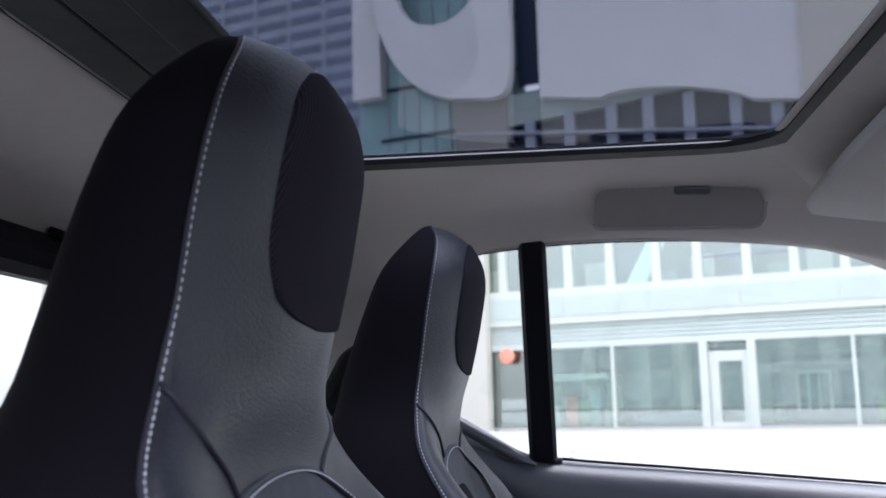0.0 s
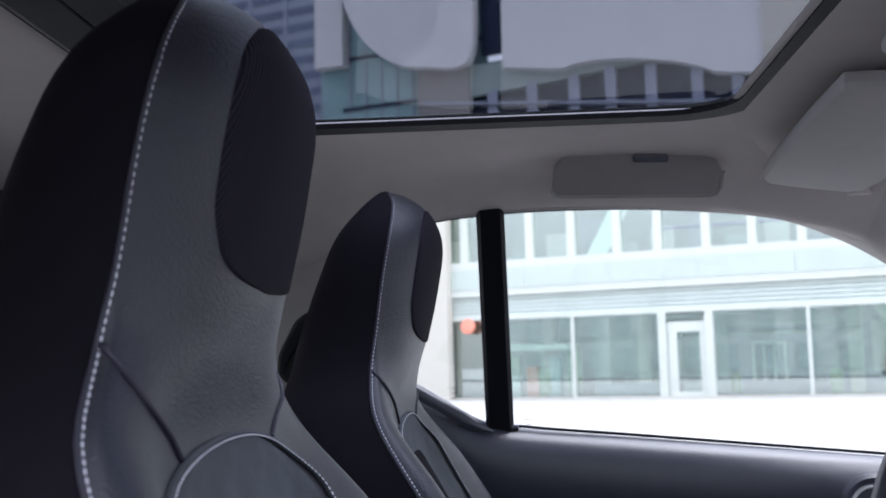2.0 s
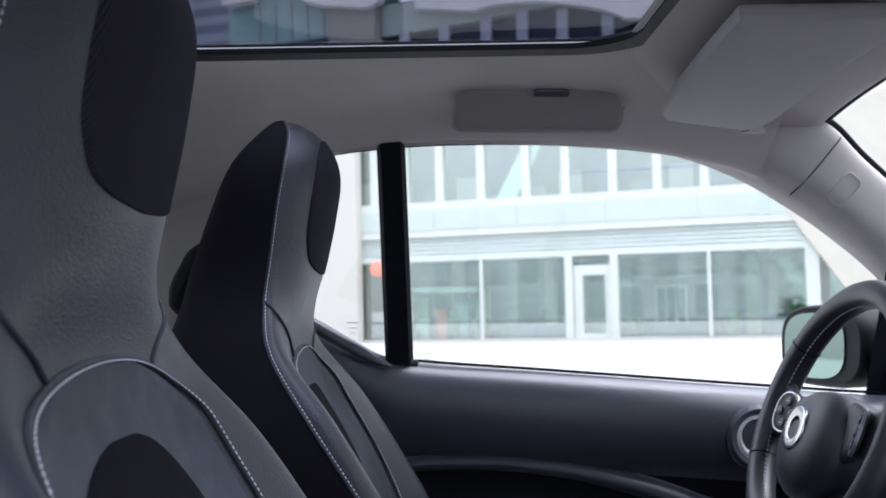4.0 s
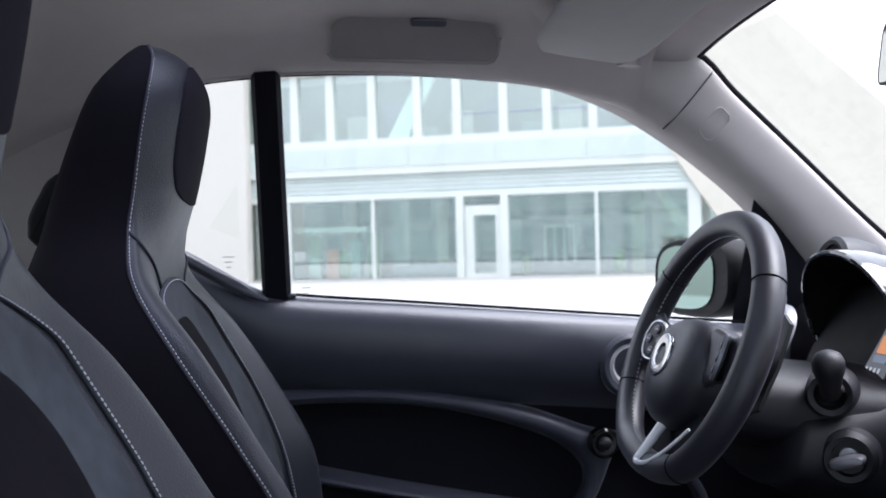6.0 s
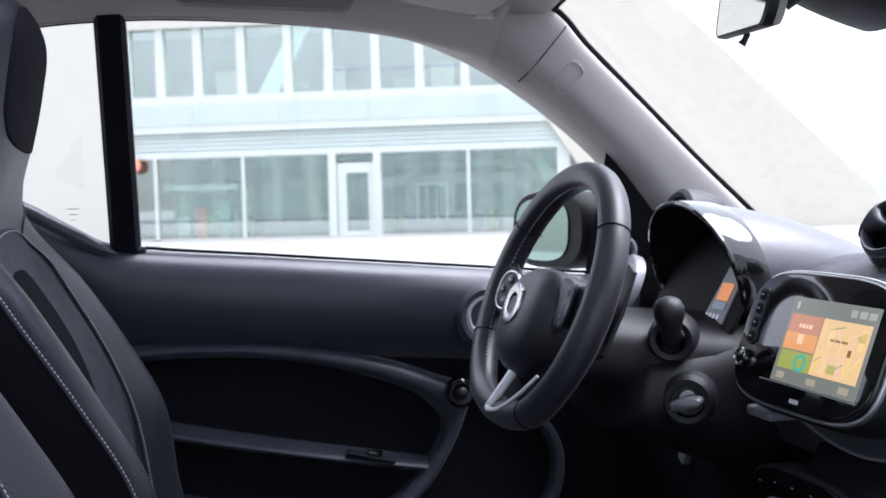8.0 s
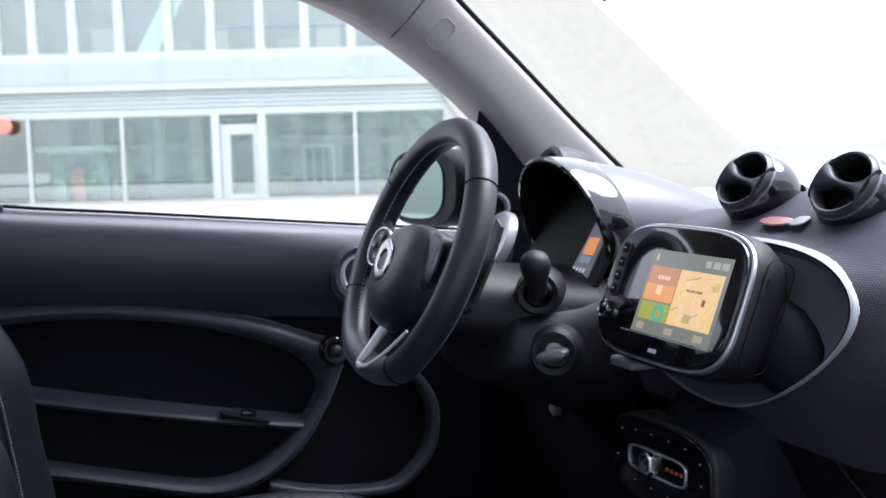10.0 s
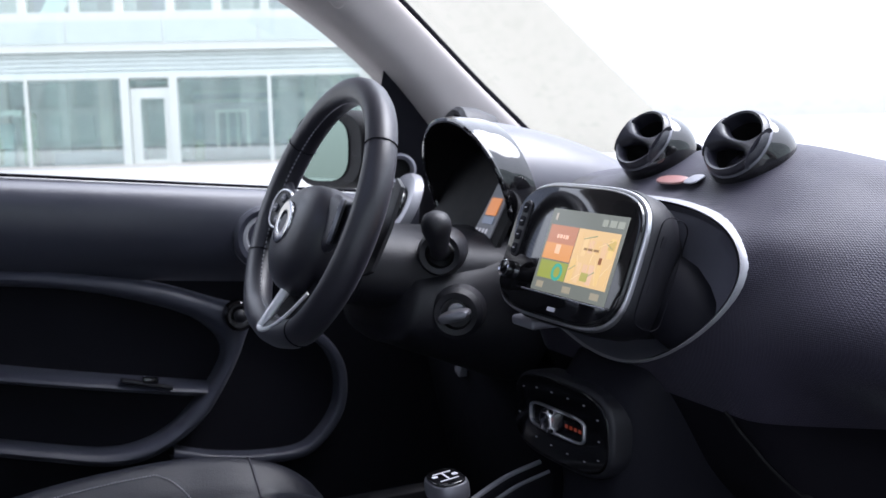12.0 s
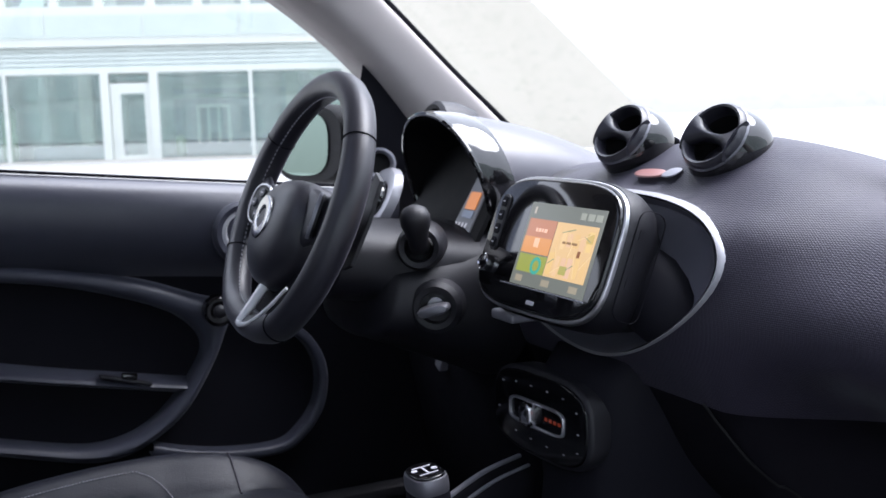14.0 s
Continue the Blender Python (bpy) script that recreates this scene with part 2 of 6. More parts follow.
def slab(bm, outline, depth, m=None, bevel=0.0, hole=None):
    """An outline in x, y drawn out along z from 0 to depth, its front edge rounded; hole: a second outline cut out of it, with as many points."""
    m = m or Matrix()
    steps = [(0, 0)] if not bevel else [(bevel * (1 - math.cos(radians(a))), bevel * (1 - math.sin(radians(a)))) for a in (0, 30, 60, 90)]
    cx = sum(p[0] for p in outline) / len(outline)
    cy = sum(p[1] for p in outline) / len(outline)

    def inset(o, d, sign=1):
        res = []
        k = len(o)
        for i in range(k):
            t = Vector(o[(i + 1) % k]) - Vector(o[i - 1])
            nn = Vector((t.y, -t.x)).normalized() if t.length else Vector((0, 0))
            res.append(Vector(o[i]) - nn * d * sign)
        return res
    rows = [[m @ Vector((p[0], p[1], 0)) for p in outline]]
    if bevel:
        for a in (0, 30, 60, 90):
            d, z = bevel * (1 - math.cos(radians(a))), depth - bevel * (1 - math.sin(radians(a)))
            rows.append([m @ Vector((p.x, p.y, z)) for p in inset(outline, d)])
    else:
        rows.append([m @ Vector((p[0], p[1], depth)) for p in outline])
    if hole:
        if bevel:
            for a in (90, 60, 30, 0):
                d, z = bevel * (1 - math.cos(radians(a))), depth - bevel * (1 - math.sin(radians(a)))
                rows.append([m @ Vector((p.x, p.y, z)) for p in inset(hole, d, -1)])
        else:
            rows.append([m @ Vector((p[0], p[1], depth)) for p in hole])
        rows.append([m @ Vector((p[0], p[1], 0)) for p in hole])
        rows.append(rows[0])
        loft(bm, rows, True)
    else:
        loft(bm, rows, True, True)


def lathe(bm, profile, m=None, k=32):
    """Turn (radius, height) pairs round the z axis."""
    m = m or Matrix()
    rows = [[m @ Vector((r * math.cos(a), r * math.sin(a), z)) for a in [2 * math.pi * j / k for j in range(k)]] for r, z in profile]
    loft(bm, rows, True)
    bmesh.ops.remove_doubles(bm, verts=bm.verts, dist=1e-6)


def bez(pts, n=24):
    """A smooth run of points through the given ones (Catmull-Rom)."""
    p = [Vector(q) for q in pts]
    p = [p[0] * 2 - p[1], *p, p[-1] * 2 - p[-2]]
    out = []
    segs = len(p) - 3
    for i in range(n + 1):
        f = i / n * segs
        s = min(int(f), segs - 1)
        t = f - s
        a, b, c, d = p[s:s + 4]
        out.append(0.5 * ((2 * b) + (c - a) * t + (2 * a - 5 * b + 4 * c - d) * t * t + (3 * b - a - 3 * c + d) * t ** 3))
    return out


def curve_at(table, z):
    """Smooth reading of rows (z, values...) at z."""
    zs = [r[0] for r in table]
    out = []
    for c in range(1, len(table[0])):
        v = [r[c] for r in table]
        i = max(0, min(len(zs) - 2, sum(1 for q in zs if q <= z) - 1))
        h = zs[i + 1] - zs[i]
        t = (z - zs[i]) / h
        m0 = (v[i + 1] - v[i - 1]) / (zs[i + 1] - zs[i - 1]) if i else (v[1] - v[0]) / h
        m1 = (v[i + 2] - v[i]) / (zs[i + 2] - zs[i]) if i + 2 < len(v) else (v[i + 1] - v[i]) / h
        out.append((2 * t ** 3 - 3 * t * t + 1) * v[i] + (t ** 3 - 2 * t * t + t) * h * m0 + (3 * t * t - 2 * t ** 3) * v[i + 1] + (t ** 3 - t * t) * h * m1)
    return out


def side_y(z):
    """How far out the inner skin of the car's side lies at a height."""
    return 0.693 - 0.284 * (z - 1.0)


TO_REAR = Matrix(((0, 0, -1, 0), (-1, 0, 0, 0), (0, 1, 0, 0), (0, 0, 0, 1)))  # local x to the car's right, y up, z to the rear

# ---------- ground ----------
PAVING = material("pale_concrete_paving", (0.32, 0.317, 0.310), 0.9, vary=0.12, scale=1.2, bump=0.4, bump_scale=40)
bm = bmesh.new()
box(bm, (3000, 3000, 0.2), (0, 0, -0.1))
part("ground", bm, PAVING, None, "pale concrete paving reaching to the horizon", 0)
tagged(bpy.data.objects["ground"], "pale concrete paving reaching to the horizon", "ground", kind="structure")

# unseen dark roadway, added so less ground light bounces into the open side
ASPHALT = material("grey_asphalt", (0.06, 0.06, 0.062), 0.9, vary=0.25, scale=8, bump=0.5, bump_scale=200)
bm = bmesh.new()
box(bm, (300, 9.5, 0.02), (0, -6.0, 0.0))
part("road", bm, ASPHALT, None, "", 0)
tagged(bpy.data.objects["road"], "unseen grey asphalt roadway added to darken the ground beside the car", "road", kind="structure")

# ---------- building across the square ----------
WHITE_WALL = material("white_render", (0.47, 0.45, 0.40), 0.85, vary=0.012, scale=2, bump=0.04, bump_scale=60)
WHITE_METAL = material("white_painted_metal", (0.51, 0.535, 0.495), 0.45, vary=0.03, scale=3)
PALE_STONE = material("pale_stone_cladding", (0.60, 0.58, 0.57), 0.8, vary=0.06, scale=1.5)
GREEN_PANEL = material("pale_green_glass_panel", (0.43, 0.485, 0.45), 0.35, vary=0.05, scale=2)
LOUVRE = material("grey_green_louvre", (0.52, 0.58, 0.545), 0.5, vary=0.06, scale=4)
FACADE_GLASS = glass("green_facade_glass", (0.88, 0.99, 0.945), 0.5, 0.28)
ROOM_DARK = material("dim_room_wall", (0.64, 0.69, 0.68), 0.8, vary=0.15, scale=1)
NAVY = material("dark_blue_glass", (0.02, 0.03, 0.06), 0.5, vary=0.3, scale=0.5, spec=0.2)
TEAL = material("teal_glass", (0.26, 0.40, 0.40), 0.5, vary=0.3, scale=0.5, spec=0.3)
BLUE_GREY = material("blue_grey_cladding", (0.26, 0.28, 0.34), 0.6, vary=0.15, scale=1)
RED_SIGN = material("orange_red_sign", (0.75, 0.26, 0.18), 0.5)

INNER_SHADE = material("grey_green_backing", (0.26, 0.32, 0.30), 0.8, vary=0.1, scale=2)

FACADE = Matrix.Translation((4.39, 34.44, 0)) @ Matrix.Rotation(radians(-20), 4, "Z")
building = thing("office_building", "white office building with glazed ground floor and window bands", "building")
building.matrix_world = FACADE


def block(name, u0, u1, z0, z1, front, depth, mat, parent=building, bevel=0.0, label=""):
    """A block of the facade between u and z, its front face standing forward of the glass line."""
    bm = bmesh.new()
    box(bm, (u1 - u0, depth, z1 - z0), ((u0 + u1) / 2, -front + depth / 2, (z0 + z1) / 2), bevel=bevel)
    ob = part(name, bm, mat, parent, label, 0)
    if mat == FACADE_GLASS:
        ob.visible_shadow = False
    return ob


block("wall", -30, 10.4, 0, 9.3, -3.3, 0.4, ROOM_DARK)
block("floor_slab", -30, 9.5, 2.98, 3.06, -0.02, 4.2, WHITE_WALL)
block("blank_wall", -30, -7.55, 0, 9.3, 0.6, 0.5, WHITE_WALL, label="white blank wall")
block("plinth", -30, 8.6, -0.1, 0.06, 0.12, 0.5, WHITE_WALL)
block("fascia", -30, 9.0, 3.72, 5.0, 0.20, 0.4, WHITE_METAL)
block("cornice", -30, 8.0, 7.35, 9.3, 0.2, 0.4, WHITE_WALL)
# dark sheet stands in for the shade in the gaps between louvres
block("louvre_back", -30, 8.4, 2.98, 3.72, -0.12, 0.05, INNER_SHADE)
for i in range(5):
    z = 2.985 + 0.147 * i
    block("louvre", -30, 8.4, z, z + 0.115, 0.06, 0.10, LOUVRE)
for i in range(12):
    u = -29.3 + 3.08 * i
    if u < 9:
        block("fascia_panel", u + 0.02, min(u + 3.05, 8.9), 4.0, 4.72, 0.222, 0.03, GREEN_PANEL)
for u in (-28.0, -24.5, -21.2, -18.0, -14.8, -11.6, -8.4, -6.15, -3.0, 0.14, 1.7, 4.84, 8.05):
    w = 0.28 if u in (0.14, 1.7) else 0.42 if u > 8 else 0.11
    block("mullion", u - w / 2, u + w / 2, 0.06, 3.0, 0.10, 0.16, WHITE_METAL)
block("rail", -30, 8.2, 2.86, 2.99, 0.09, 0.14, WHITE_METAL)
us = (-28.0, -24.5, -21.2, -18.0, -14.8, -11.6, -8.4, -6.15, -3.0, 0.14)
for a, b in list(zip(us, us[1:])) + [(1.7, 4.84), (4.84, 8.05), (8.5, 10.0)]:
    block("shop_window", a + 0.06, b - 0.06, 0.07, 2.87, -0.02, 0.02, FACADE_GLASS)
bm = bmesh.new()
slab(bm, [(0.3, 0.06), (1.55, 0.06), (1.55, 2.55), (0.3, 2.55)], 0.06, Matrix.Rotation(radians(90), 4, "X") @ Matrix.Translation((0, 0, -0.04)), hole=[(0.62, 0.2), (1.38, 0.2), (1.38, 2.2), (0.62, 2.2)])
entrance = part("entrance_door", bm, WHITE_METAL, building, "white framed glass entrance door", 0)
block("door_glass", 0.62, 1.38, 0.2, 2.2, 0.0, 0.02, FACADE_GLASS, entrance)
block("transom", 0.32, 1.5, 2.6, 2.82, 0.03, 0.03, FACADE_GLASS, entrance)
# things inside the ground floor
INNER_FLOOR = material("grey_green_floor", (0.15, 0.18, 0.18), 0.6, vary=0.15, scale=1)
SHRUB = material("green_shrub", (0.16, 0.26, 0.13), 0.8, vary=0.4, scale=3)
block("inner_floor", -30, 10.2, -0.02, 0.07, -0.1, 4.2, INNER_FLOOR)
block("inner_ceiling", -30, 8.3, 2.9, 2.97, -0.2, 3.0, WHITE_WALL)
for u, w, h in ((-5.9, 0.5, 1.7), (-4.9, 0.7, 1.1), (-3.6, 0.5, 1.9), (2.1, 0.35, 0.8), (5.3, 0.4, 0.9), (7.3, 0.5, 1.2)):
    block("inner_shrub", u, u + w, 0.07, h, -1.0, 0.5, SHRUB, bevel=0.15)
for u in (-2.2, -0.6, 6.6):
    block("inner_wall_panel", u, u + 0.9, 0.6, 2.5, -2.6, 0.1, WHITE_METAL)
for u in (-13.0, -9.3, -4.6, -1.1, 5.9):
    block("inner_column", u, u + 0.45, 0.07, 2.95, -1.6, 0.45, WHITE_WALL)
block("inner_partition", -3.0, -1.4, 0.07, 2.95, -2.4, 0.1, ROOM_DARK)
block("inner_bench", -2.6, 0.4, 0.07, 0.5, -1.2, 0.5, BLUE_GREY)
BRIGHT = material("bright_white_paint", (0.80, 0.82, 0.80), 0.5, vary=0.03)
# dimness of the hall behind the glass is put into this wall colour
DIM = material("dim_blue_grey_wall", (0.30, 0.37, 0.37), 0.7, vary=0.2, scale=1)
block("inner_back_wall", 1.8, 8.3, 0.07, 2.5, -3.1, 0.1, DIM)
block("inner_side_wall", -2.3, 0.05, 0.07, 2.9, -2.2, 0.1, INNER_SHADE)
# darker back wall stands in for the dim upper rooms
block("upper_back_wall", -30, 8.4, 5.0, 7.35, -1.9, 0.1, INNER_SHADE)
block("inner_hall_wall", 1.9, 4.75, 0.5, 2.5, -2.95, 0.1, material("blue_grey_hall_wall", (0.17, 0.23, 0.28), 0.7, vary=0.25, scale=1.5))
block("inner_step", 1.9, 4.75, 0.07, 0.5, -2.6, 0.4, BLUE_GREY)
for u in (2.72, 3.08, 3.44, 3.80):
    block("inner_door_frame", u - 0.045, u + 0.045, 0.5, 1.80, -2.7, 0.08, BRIGHT)
block("inner_door_head", 2.68, 3.84, 1.74, 1.84, -2.69, 0.08, BRIGHT)
block("inner_beam", 1.9, 4.75, 2.08, 2.2, -2.7, 0.1, ROOM_DARK)
block("inner_rail", 1.9, 8.0, 2.42, 2.6, -2.8, 0.08, GREEN_PANEL)
block("inner_desk", 5.0, 7.6, 0.07, 0.75, -1.8, 0.6, BLUE_GREY)
for k, u in enumerate((-5.7, -5.1, -4.3, -3.8)):
    block("shop_display", u, u + 0.42, 0.07, 0.8 + 0.35 * (k % 3), -0.7 - 0.2 * k, 0.35, (GREEN_PANEL, RED_SIGN, TEAL, PALE_STONE)[k])
block("shop_awning", -6.1, -3.4, 1.75, 1.95, -0.5, 0.9, WHITE_METAL)
bm = bmesh.new()
slab(bm, [(7.15, 2.9), (8.45, 0.9), (8.45, 0.06), (8.3, 0.06), (6.75, 2.9)][::-1], 0.2, Matrix.Rotation(radians(90), 4, "X") @ Matrix.Translation((0, 0, -0.5)))
part("slanted_strut", bm, WHITE_WALL, building, "white slanted strut", 0)
bm = bmesh.new()
slab(bm, [(-2.45, 5.0), (-1.75, 5.0), (-0.55, 7.35), (-1.15, 7.35)][::-1], 0.2, Matrix.Rotation(radians(90), 4, "X") @ Matrix.Translation((0, 0, -0.35)))
part("slanted_strut", bm, BRIGHT, building, "white slanted strut", 0)
for k in range(14):
    u = -9.5 + 1.3 * k
    block("inner_blind", u, u + 0.8, 5.05, 5.5 + 0.5 * ((k * 7) % 3), -1.2 - 0.1 * (k % 3), 0.1, (DIM, PALE_STONE, BLUE_GREY)[k % 3])
# upper window band
edges = [-30.0 + 1.53 * i for i in range(16)] + [-5.85, -4.5, -2.95, -1.3, 0.12, 1.75, 3.25, 4.8, 6.4, 8.0]
for e in edges:
    block("mullion", e - 0.14, e + 0.14, 5.0, 7.35, 0.1, 0.3, WHITE_METAL)
for a, b in zip(edges, edges[1:]):
    pane = block("window", a + 0.14, b - 0.14, 5.02, 7.34, -0.05, 0.05, FACADE_GLASS)
    if a > -0.5:
        block("transom", a + 0.14, b - 0.14, 5.72, 5.77, 0.0, 0.08, BLUE_GREY, pane)

# slanted end wall towards the windscreen side
bm = bmesh.new()
slab(bm, [(10.0, 0), (19.2, 0), (9.6, 9.6), (9.6, 40), (4.0, 40), (4.0, 9.3), (6.35, 5.6), (8.75, 1.9)][::-1], 0.5, Matrix.Rotation(radians(90), 4, "X") @ Matrix.Translation((0, 0, -0.25)))
part("end_wall", bm, material("cream_render", (0.485, 0.456, 0.39), 0.9, vary=0.004, scale=2), building, "white slanting end wall", 0)

# upper storeys seen through the glass roof
GREEN_ROOF = material("grey_green_roof", (0.30, 0.36, 0.33), 0.6, vary=0.15, scale=1)
BROWN_WALL = material("brown_grey_wall", (0.20, 0.185, 0.175), 0.8, vary=0.15, scale=1)
UPRIGHT = Matrix.Rotation(radians(90), 4, "X")


def plate(name, outline, front, mat, label="", hole=None):
    """A flat panel of the facade, outlined in u and z."""
    bm = bmesh.new()
    slab(bm, outline, 0.5, UPRIGHT @ Matrix.Translation((0, 0, front - 0.5)), hole=hole)
    return part(name, bm, mat, building, label, 0)


def under(u):
    """The lower edge of the stone slab, which falls away along the facade."""
    return 12.2 - 0.16 * (u + 5.36)


block("upper_wall", -40, 9, 9.3, 9.5, 0.2, 0.5, WHITE_WALL)
plate("band_glass", [(-8.9, 9.4), (4.6, 9.4), (4.6, 12.7), (-8.9, 12.7)], -0.6, NAVY)
arch = [(-3.0 + 5.3 * i / 16, under(-3.0 + 5.3 * i / 16) + 0.42 * math.sin(math.pi * i / 16) ** 0.6) for i in range(17)]
plate("stone_slab", [(-5.3, under(-5.3))] + arch + [(4.6, under(4.6)), (4.6, 32), (-5.3, 32)], 0.1, PALE_STONE, "pale stone wall over an arched opening")
plate("sloping_roof", [(-6.8, 11.35), (-3.2, 11.55), (-0.2, 11.8), (-2.0, 12.4), (-6.8, 12.6)], -0.3, GREEN_ROOF, "grey-green sloping roof edge")
for u in (-5.85, -4.3, -2.7, -1.35, 0.1, 1.7, 3.05):
    block("band_post", u - 0.2, u + 0.2, 9.4, min(11.4 + 0.065 * (u + 6.8), under(u) + 0.3), -0.2, 0.2, BLUE_GREY)
plate("band_rail", [(-8.8, 11.25), (4.4, 9.70), (4.4, 9.80), (-8.8, 11.35)], -0.05, BLUE_GREY)
block("brown_wall", -8.9, -6.75, 9.4, 12.7, -0.1, 0.3, BROWN_WALL)
block("dark_slot", -6.4, -5.2, 13.0, 32, -0.6, 0.2, NAVY)
block("teal_glazing", -13.6, -6.3, 10.4, 32, -0.9, 0.2, TEAL)
for k in range(9):
    block("glazing_bar", -12.3 + 0.7 * k, -12.22 + 0.7 * k, 10.4, 30, -0.85, 0.1, BLUE_GREY)
for k in range(6):
    block("glazing_bar", -12.6, -6.3, 11.6 + 2.1 * k, 11.75 + 2.1 * k, -0.84, 0.1, NAVY)
block("stone_pier", -13.6, -12.3, 13.4, 32, -0.3, 0.5, PALE_STONE)
n = 64
outer, inner = [], []
for i in range(n):
    a = 2 * math.pi * (i + 0.5) / n
    c, d = math.cos(a), math.sin(a)
    if c < 0:
        outer.append((-8.3 + 3.9 * c, 17.6 + (5.0 if d < 0 else 12) * d))
    else:
        outer.append((-8.3 + 1.95 * abs(c) ** 0.25, 17.6 + (5.2 if d < 0 else 12) * math.copysign(abs(d) ** 0.25, d)))
    inner.append((-9.4 + 1.88 * c, 17.6 + 1.88 * d))
plate("stone_ring_wall", outer, 0.3, PALE_STONE, "pale stone wall with a large round opening", inner)
TOWER_GLASS = material("slate_blue_glass", (0.13, 0.15, 0.21), 0.5, vary=0.3, scale=0.5, spec=0.3)
tower = thing("tower_block", "blue-grey tower block with a fine window grid", "building")
tower.matrix_world = FACADE @ Matrix.Translation((-24, 8, 0))
block("wall", -9, 9.5, 0, 34, 0, 2, BLUE_GREY, tower)
for i in range(30):
    block("window_band", -8.8, 9.3, 8 + 0.85 * i, 8.38 + 0.85 * i, 0.03, 0.1, TOWER_GLASS, tower)
for i in range(9):
    block("pier", -8.9 + 2.15 * i, -8.7 + 2.15 * i, 6, 34, 0.06, 0.1, BLUE_GREY, tower)
sign = thing("round_sign", "round orange-red sign beside the shop front", "sign")
sign.matrix_world = FACADE @ Matrix.Translation((-6.85, -0.3, 2.65))
bm = bmesh.new()
slab(bm, ring(0.55), 0.12, Matrix.Rotation(radians(90), 4, "X"), 0.02)
part("sign_disc", bm, RED_SIGN, sign)

# row behind the open passenger side, added to block sky; seen only in reflections
BRICK_ROW = material("grey_plaster", (0.58, 0.64, 0.62), 0.9, vary=0.2, scale=1.5, bump=0.2, bump_scale=20)
GREY_PANE = material("grey_window_glass", (0.46, 0.53, 0.52), 0.4, vary=0.2, scale=0.6)
far_row = thing("unseen_street_building", "unseen grey plastered building with white door frames and window rows, added to block sky", "building")
far_row.matrix_world = Matrix.Translation((0, -15, 0))
bm = bmesh.new()
box(bm, (90, 6, 11), (0, -3, 5.5))
part("wall", bm, BRICK_ROW, far_row, "", 0)
for i in range(24):
    for j in range(3):
        bm = bmesh.new()
        box(bm, (1.7, 0.2, 2.2), (-41 + 3.5 * i, 0, 1.6 + 3.2 * j))
        pane = part("window", bm, GREY_PANE, far_row, "", 0)
        bm = bmesh.new()
        box(bm, (0.12, 0.26, 2.3), (-41.9 + 3.5 * i, 0, 1.6 + 3.2 * j))
        part("window_frame", bm, WHITE_METAL, pane, "", 0)

# ---------- car shell ----------
shell = thing("small_car", "small two-seat car with grey cloth roof lining", "car")
bm = bmesh.new()
box(bm, (1.9, 1.4, 0.04), (0.0, 0, 0.28))
part("floor_pan", bm, CARPET, shell, "black carpeted floor", 0)
# sills out of view, added to block light bounced up from the ground
for sgn in (-1, 1):
    bm = bmesh.new()
    box(bm, (1.9, 0.09, 0.24), (-0.2, sgn * 0.735, 0.32), bevel=0.02)
    part("side_sill", bm, BLACK, shell, "unseen black door sill, added to block ground light")

ROOF_Z, GLASS_Y, GLASS_F, GLASS_R = 1.42, 0.31, -0.2, -0.87


# lining: from the glass edge out to the door opening, on each side
def top_edge(x):
    """Upper edge of the door opening as height over x."""
    return curve_at(((-1.0, 1.15), (-0.8, 1.265), (-0.65, 1.33), (-0.5, 1.352), (-0.31, 1.354), (-0.15, 1.343), (-0.06, 1.329), (0.03, 1.306), (0.10, 1.269), (0.18, 1.217), (0.27, 1.142), (0.36, 1.045)), x)[0]


for sgn in (1, -1):
    bm = bmesh.new()
    rows = []
    for i in range(41):
        x = -1.0 + (1.0 + 0.05) * i / 40
        z1 = top_edge(x)
        y1 = side_y(z1)
        z0 = ROOF_Z + 0.004
        c = [(GLASS_Y + 0.012, z0 + 0.009), (GLASS_Y + 0.006, z0 + 0.005), (GLASS_Y + 0.02, z0), (GLASS_Y + 0.10, z0 - 0.006), (y1 - 0.09, z1 + 0.052), (y1 - 0.035, z1 + 0.018), (y1 - 0.004, z1), (y1 + 0.02, z1 + 0.006), (y1 + 0.035, z1 + 0.05)]
        rows.append([Vector((x, sgn * p.x, p.y)) for p in bez([(a, b, 0) for a, b in c], 28)])
    loft(bm, rows)
    part("side_lining", bm, LINING, shell)
    bm = bmesh.new()
    tube(bm, [(x, sgn * (side_y(top_edge(x)) - 0.004), top_edge(x) + 0.0008) for x in [-0.80 + 0.76 * i / 60 for i in range(61)]], [0.0022 * min(1, (60 - i) / 25) + 0.0001 for i in range(61)], 8)
    part("lining_edge", bm, VISOR_CLOTH, shell, "pale rolled edge of the roof lining")

# front header between glass and windscreen
def header_edge(y):
    """The windscreen's upper edge."""
    f = abs(y) / 0.6
    return 0.128 + 0.018 * f ** 3, 1.392 - 0.02 * f ** 3


bm = bmesh.new()
rows = []
for i in range(41):
    y = -0.585 + 1.17 * i / 40
    f = abs(y) / 0.6
    ex, ez = header_edge(y)
    k = max(0.0, (f - 0.55) / 0.45) ** 2
    c = [(GLASS_F - 0.004, ROOF_Z + 0.009), (GLASS_F + 0.002, ROOF_Z + 0.005), (GLASS_F + 0.03, ROOF_Z), (-0.08, ROOF_Z - 0.012 - 0.055 * k), (0.03, ROOF_Z - 0.028 - 0.035 * k), (ex - 0.03, ez - 0.006 - 0.006 * k), (ex - 0.004, ez - 0.002), (ex + 0.004, ez + 0.012)]
    rows.append([Vector((p.x, y, p.y)) for p in bez([(a, b, 0) for a, b in c], 24)])
loft(bm, rows)
part("front_header", bm, LINING, shell)
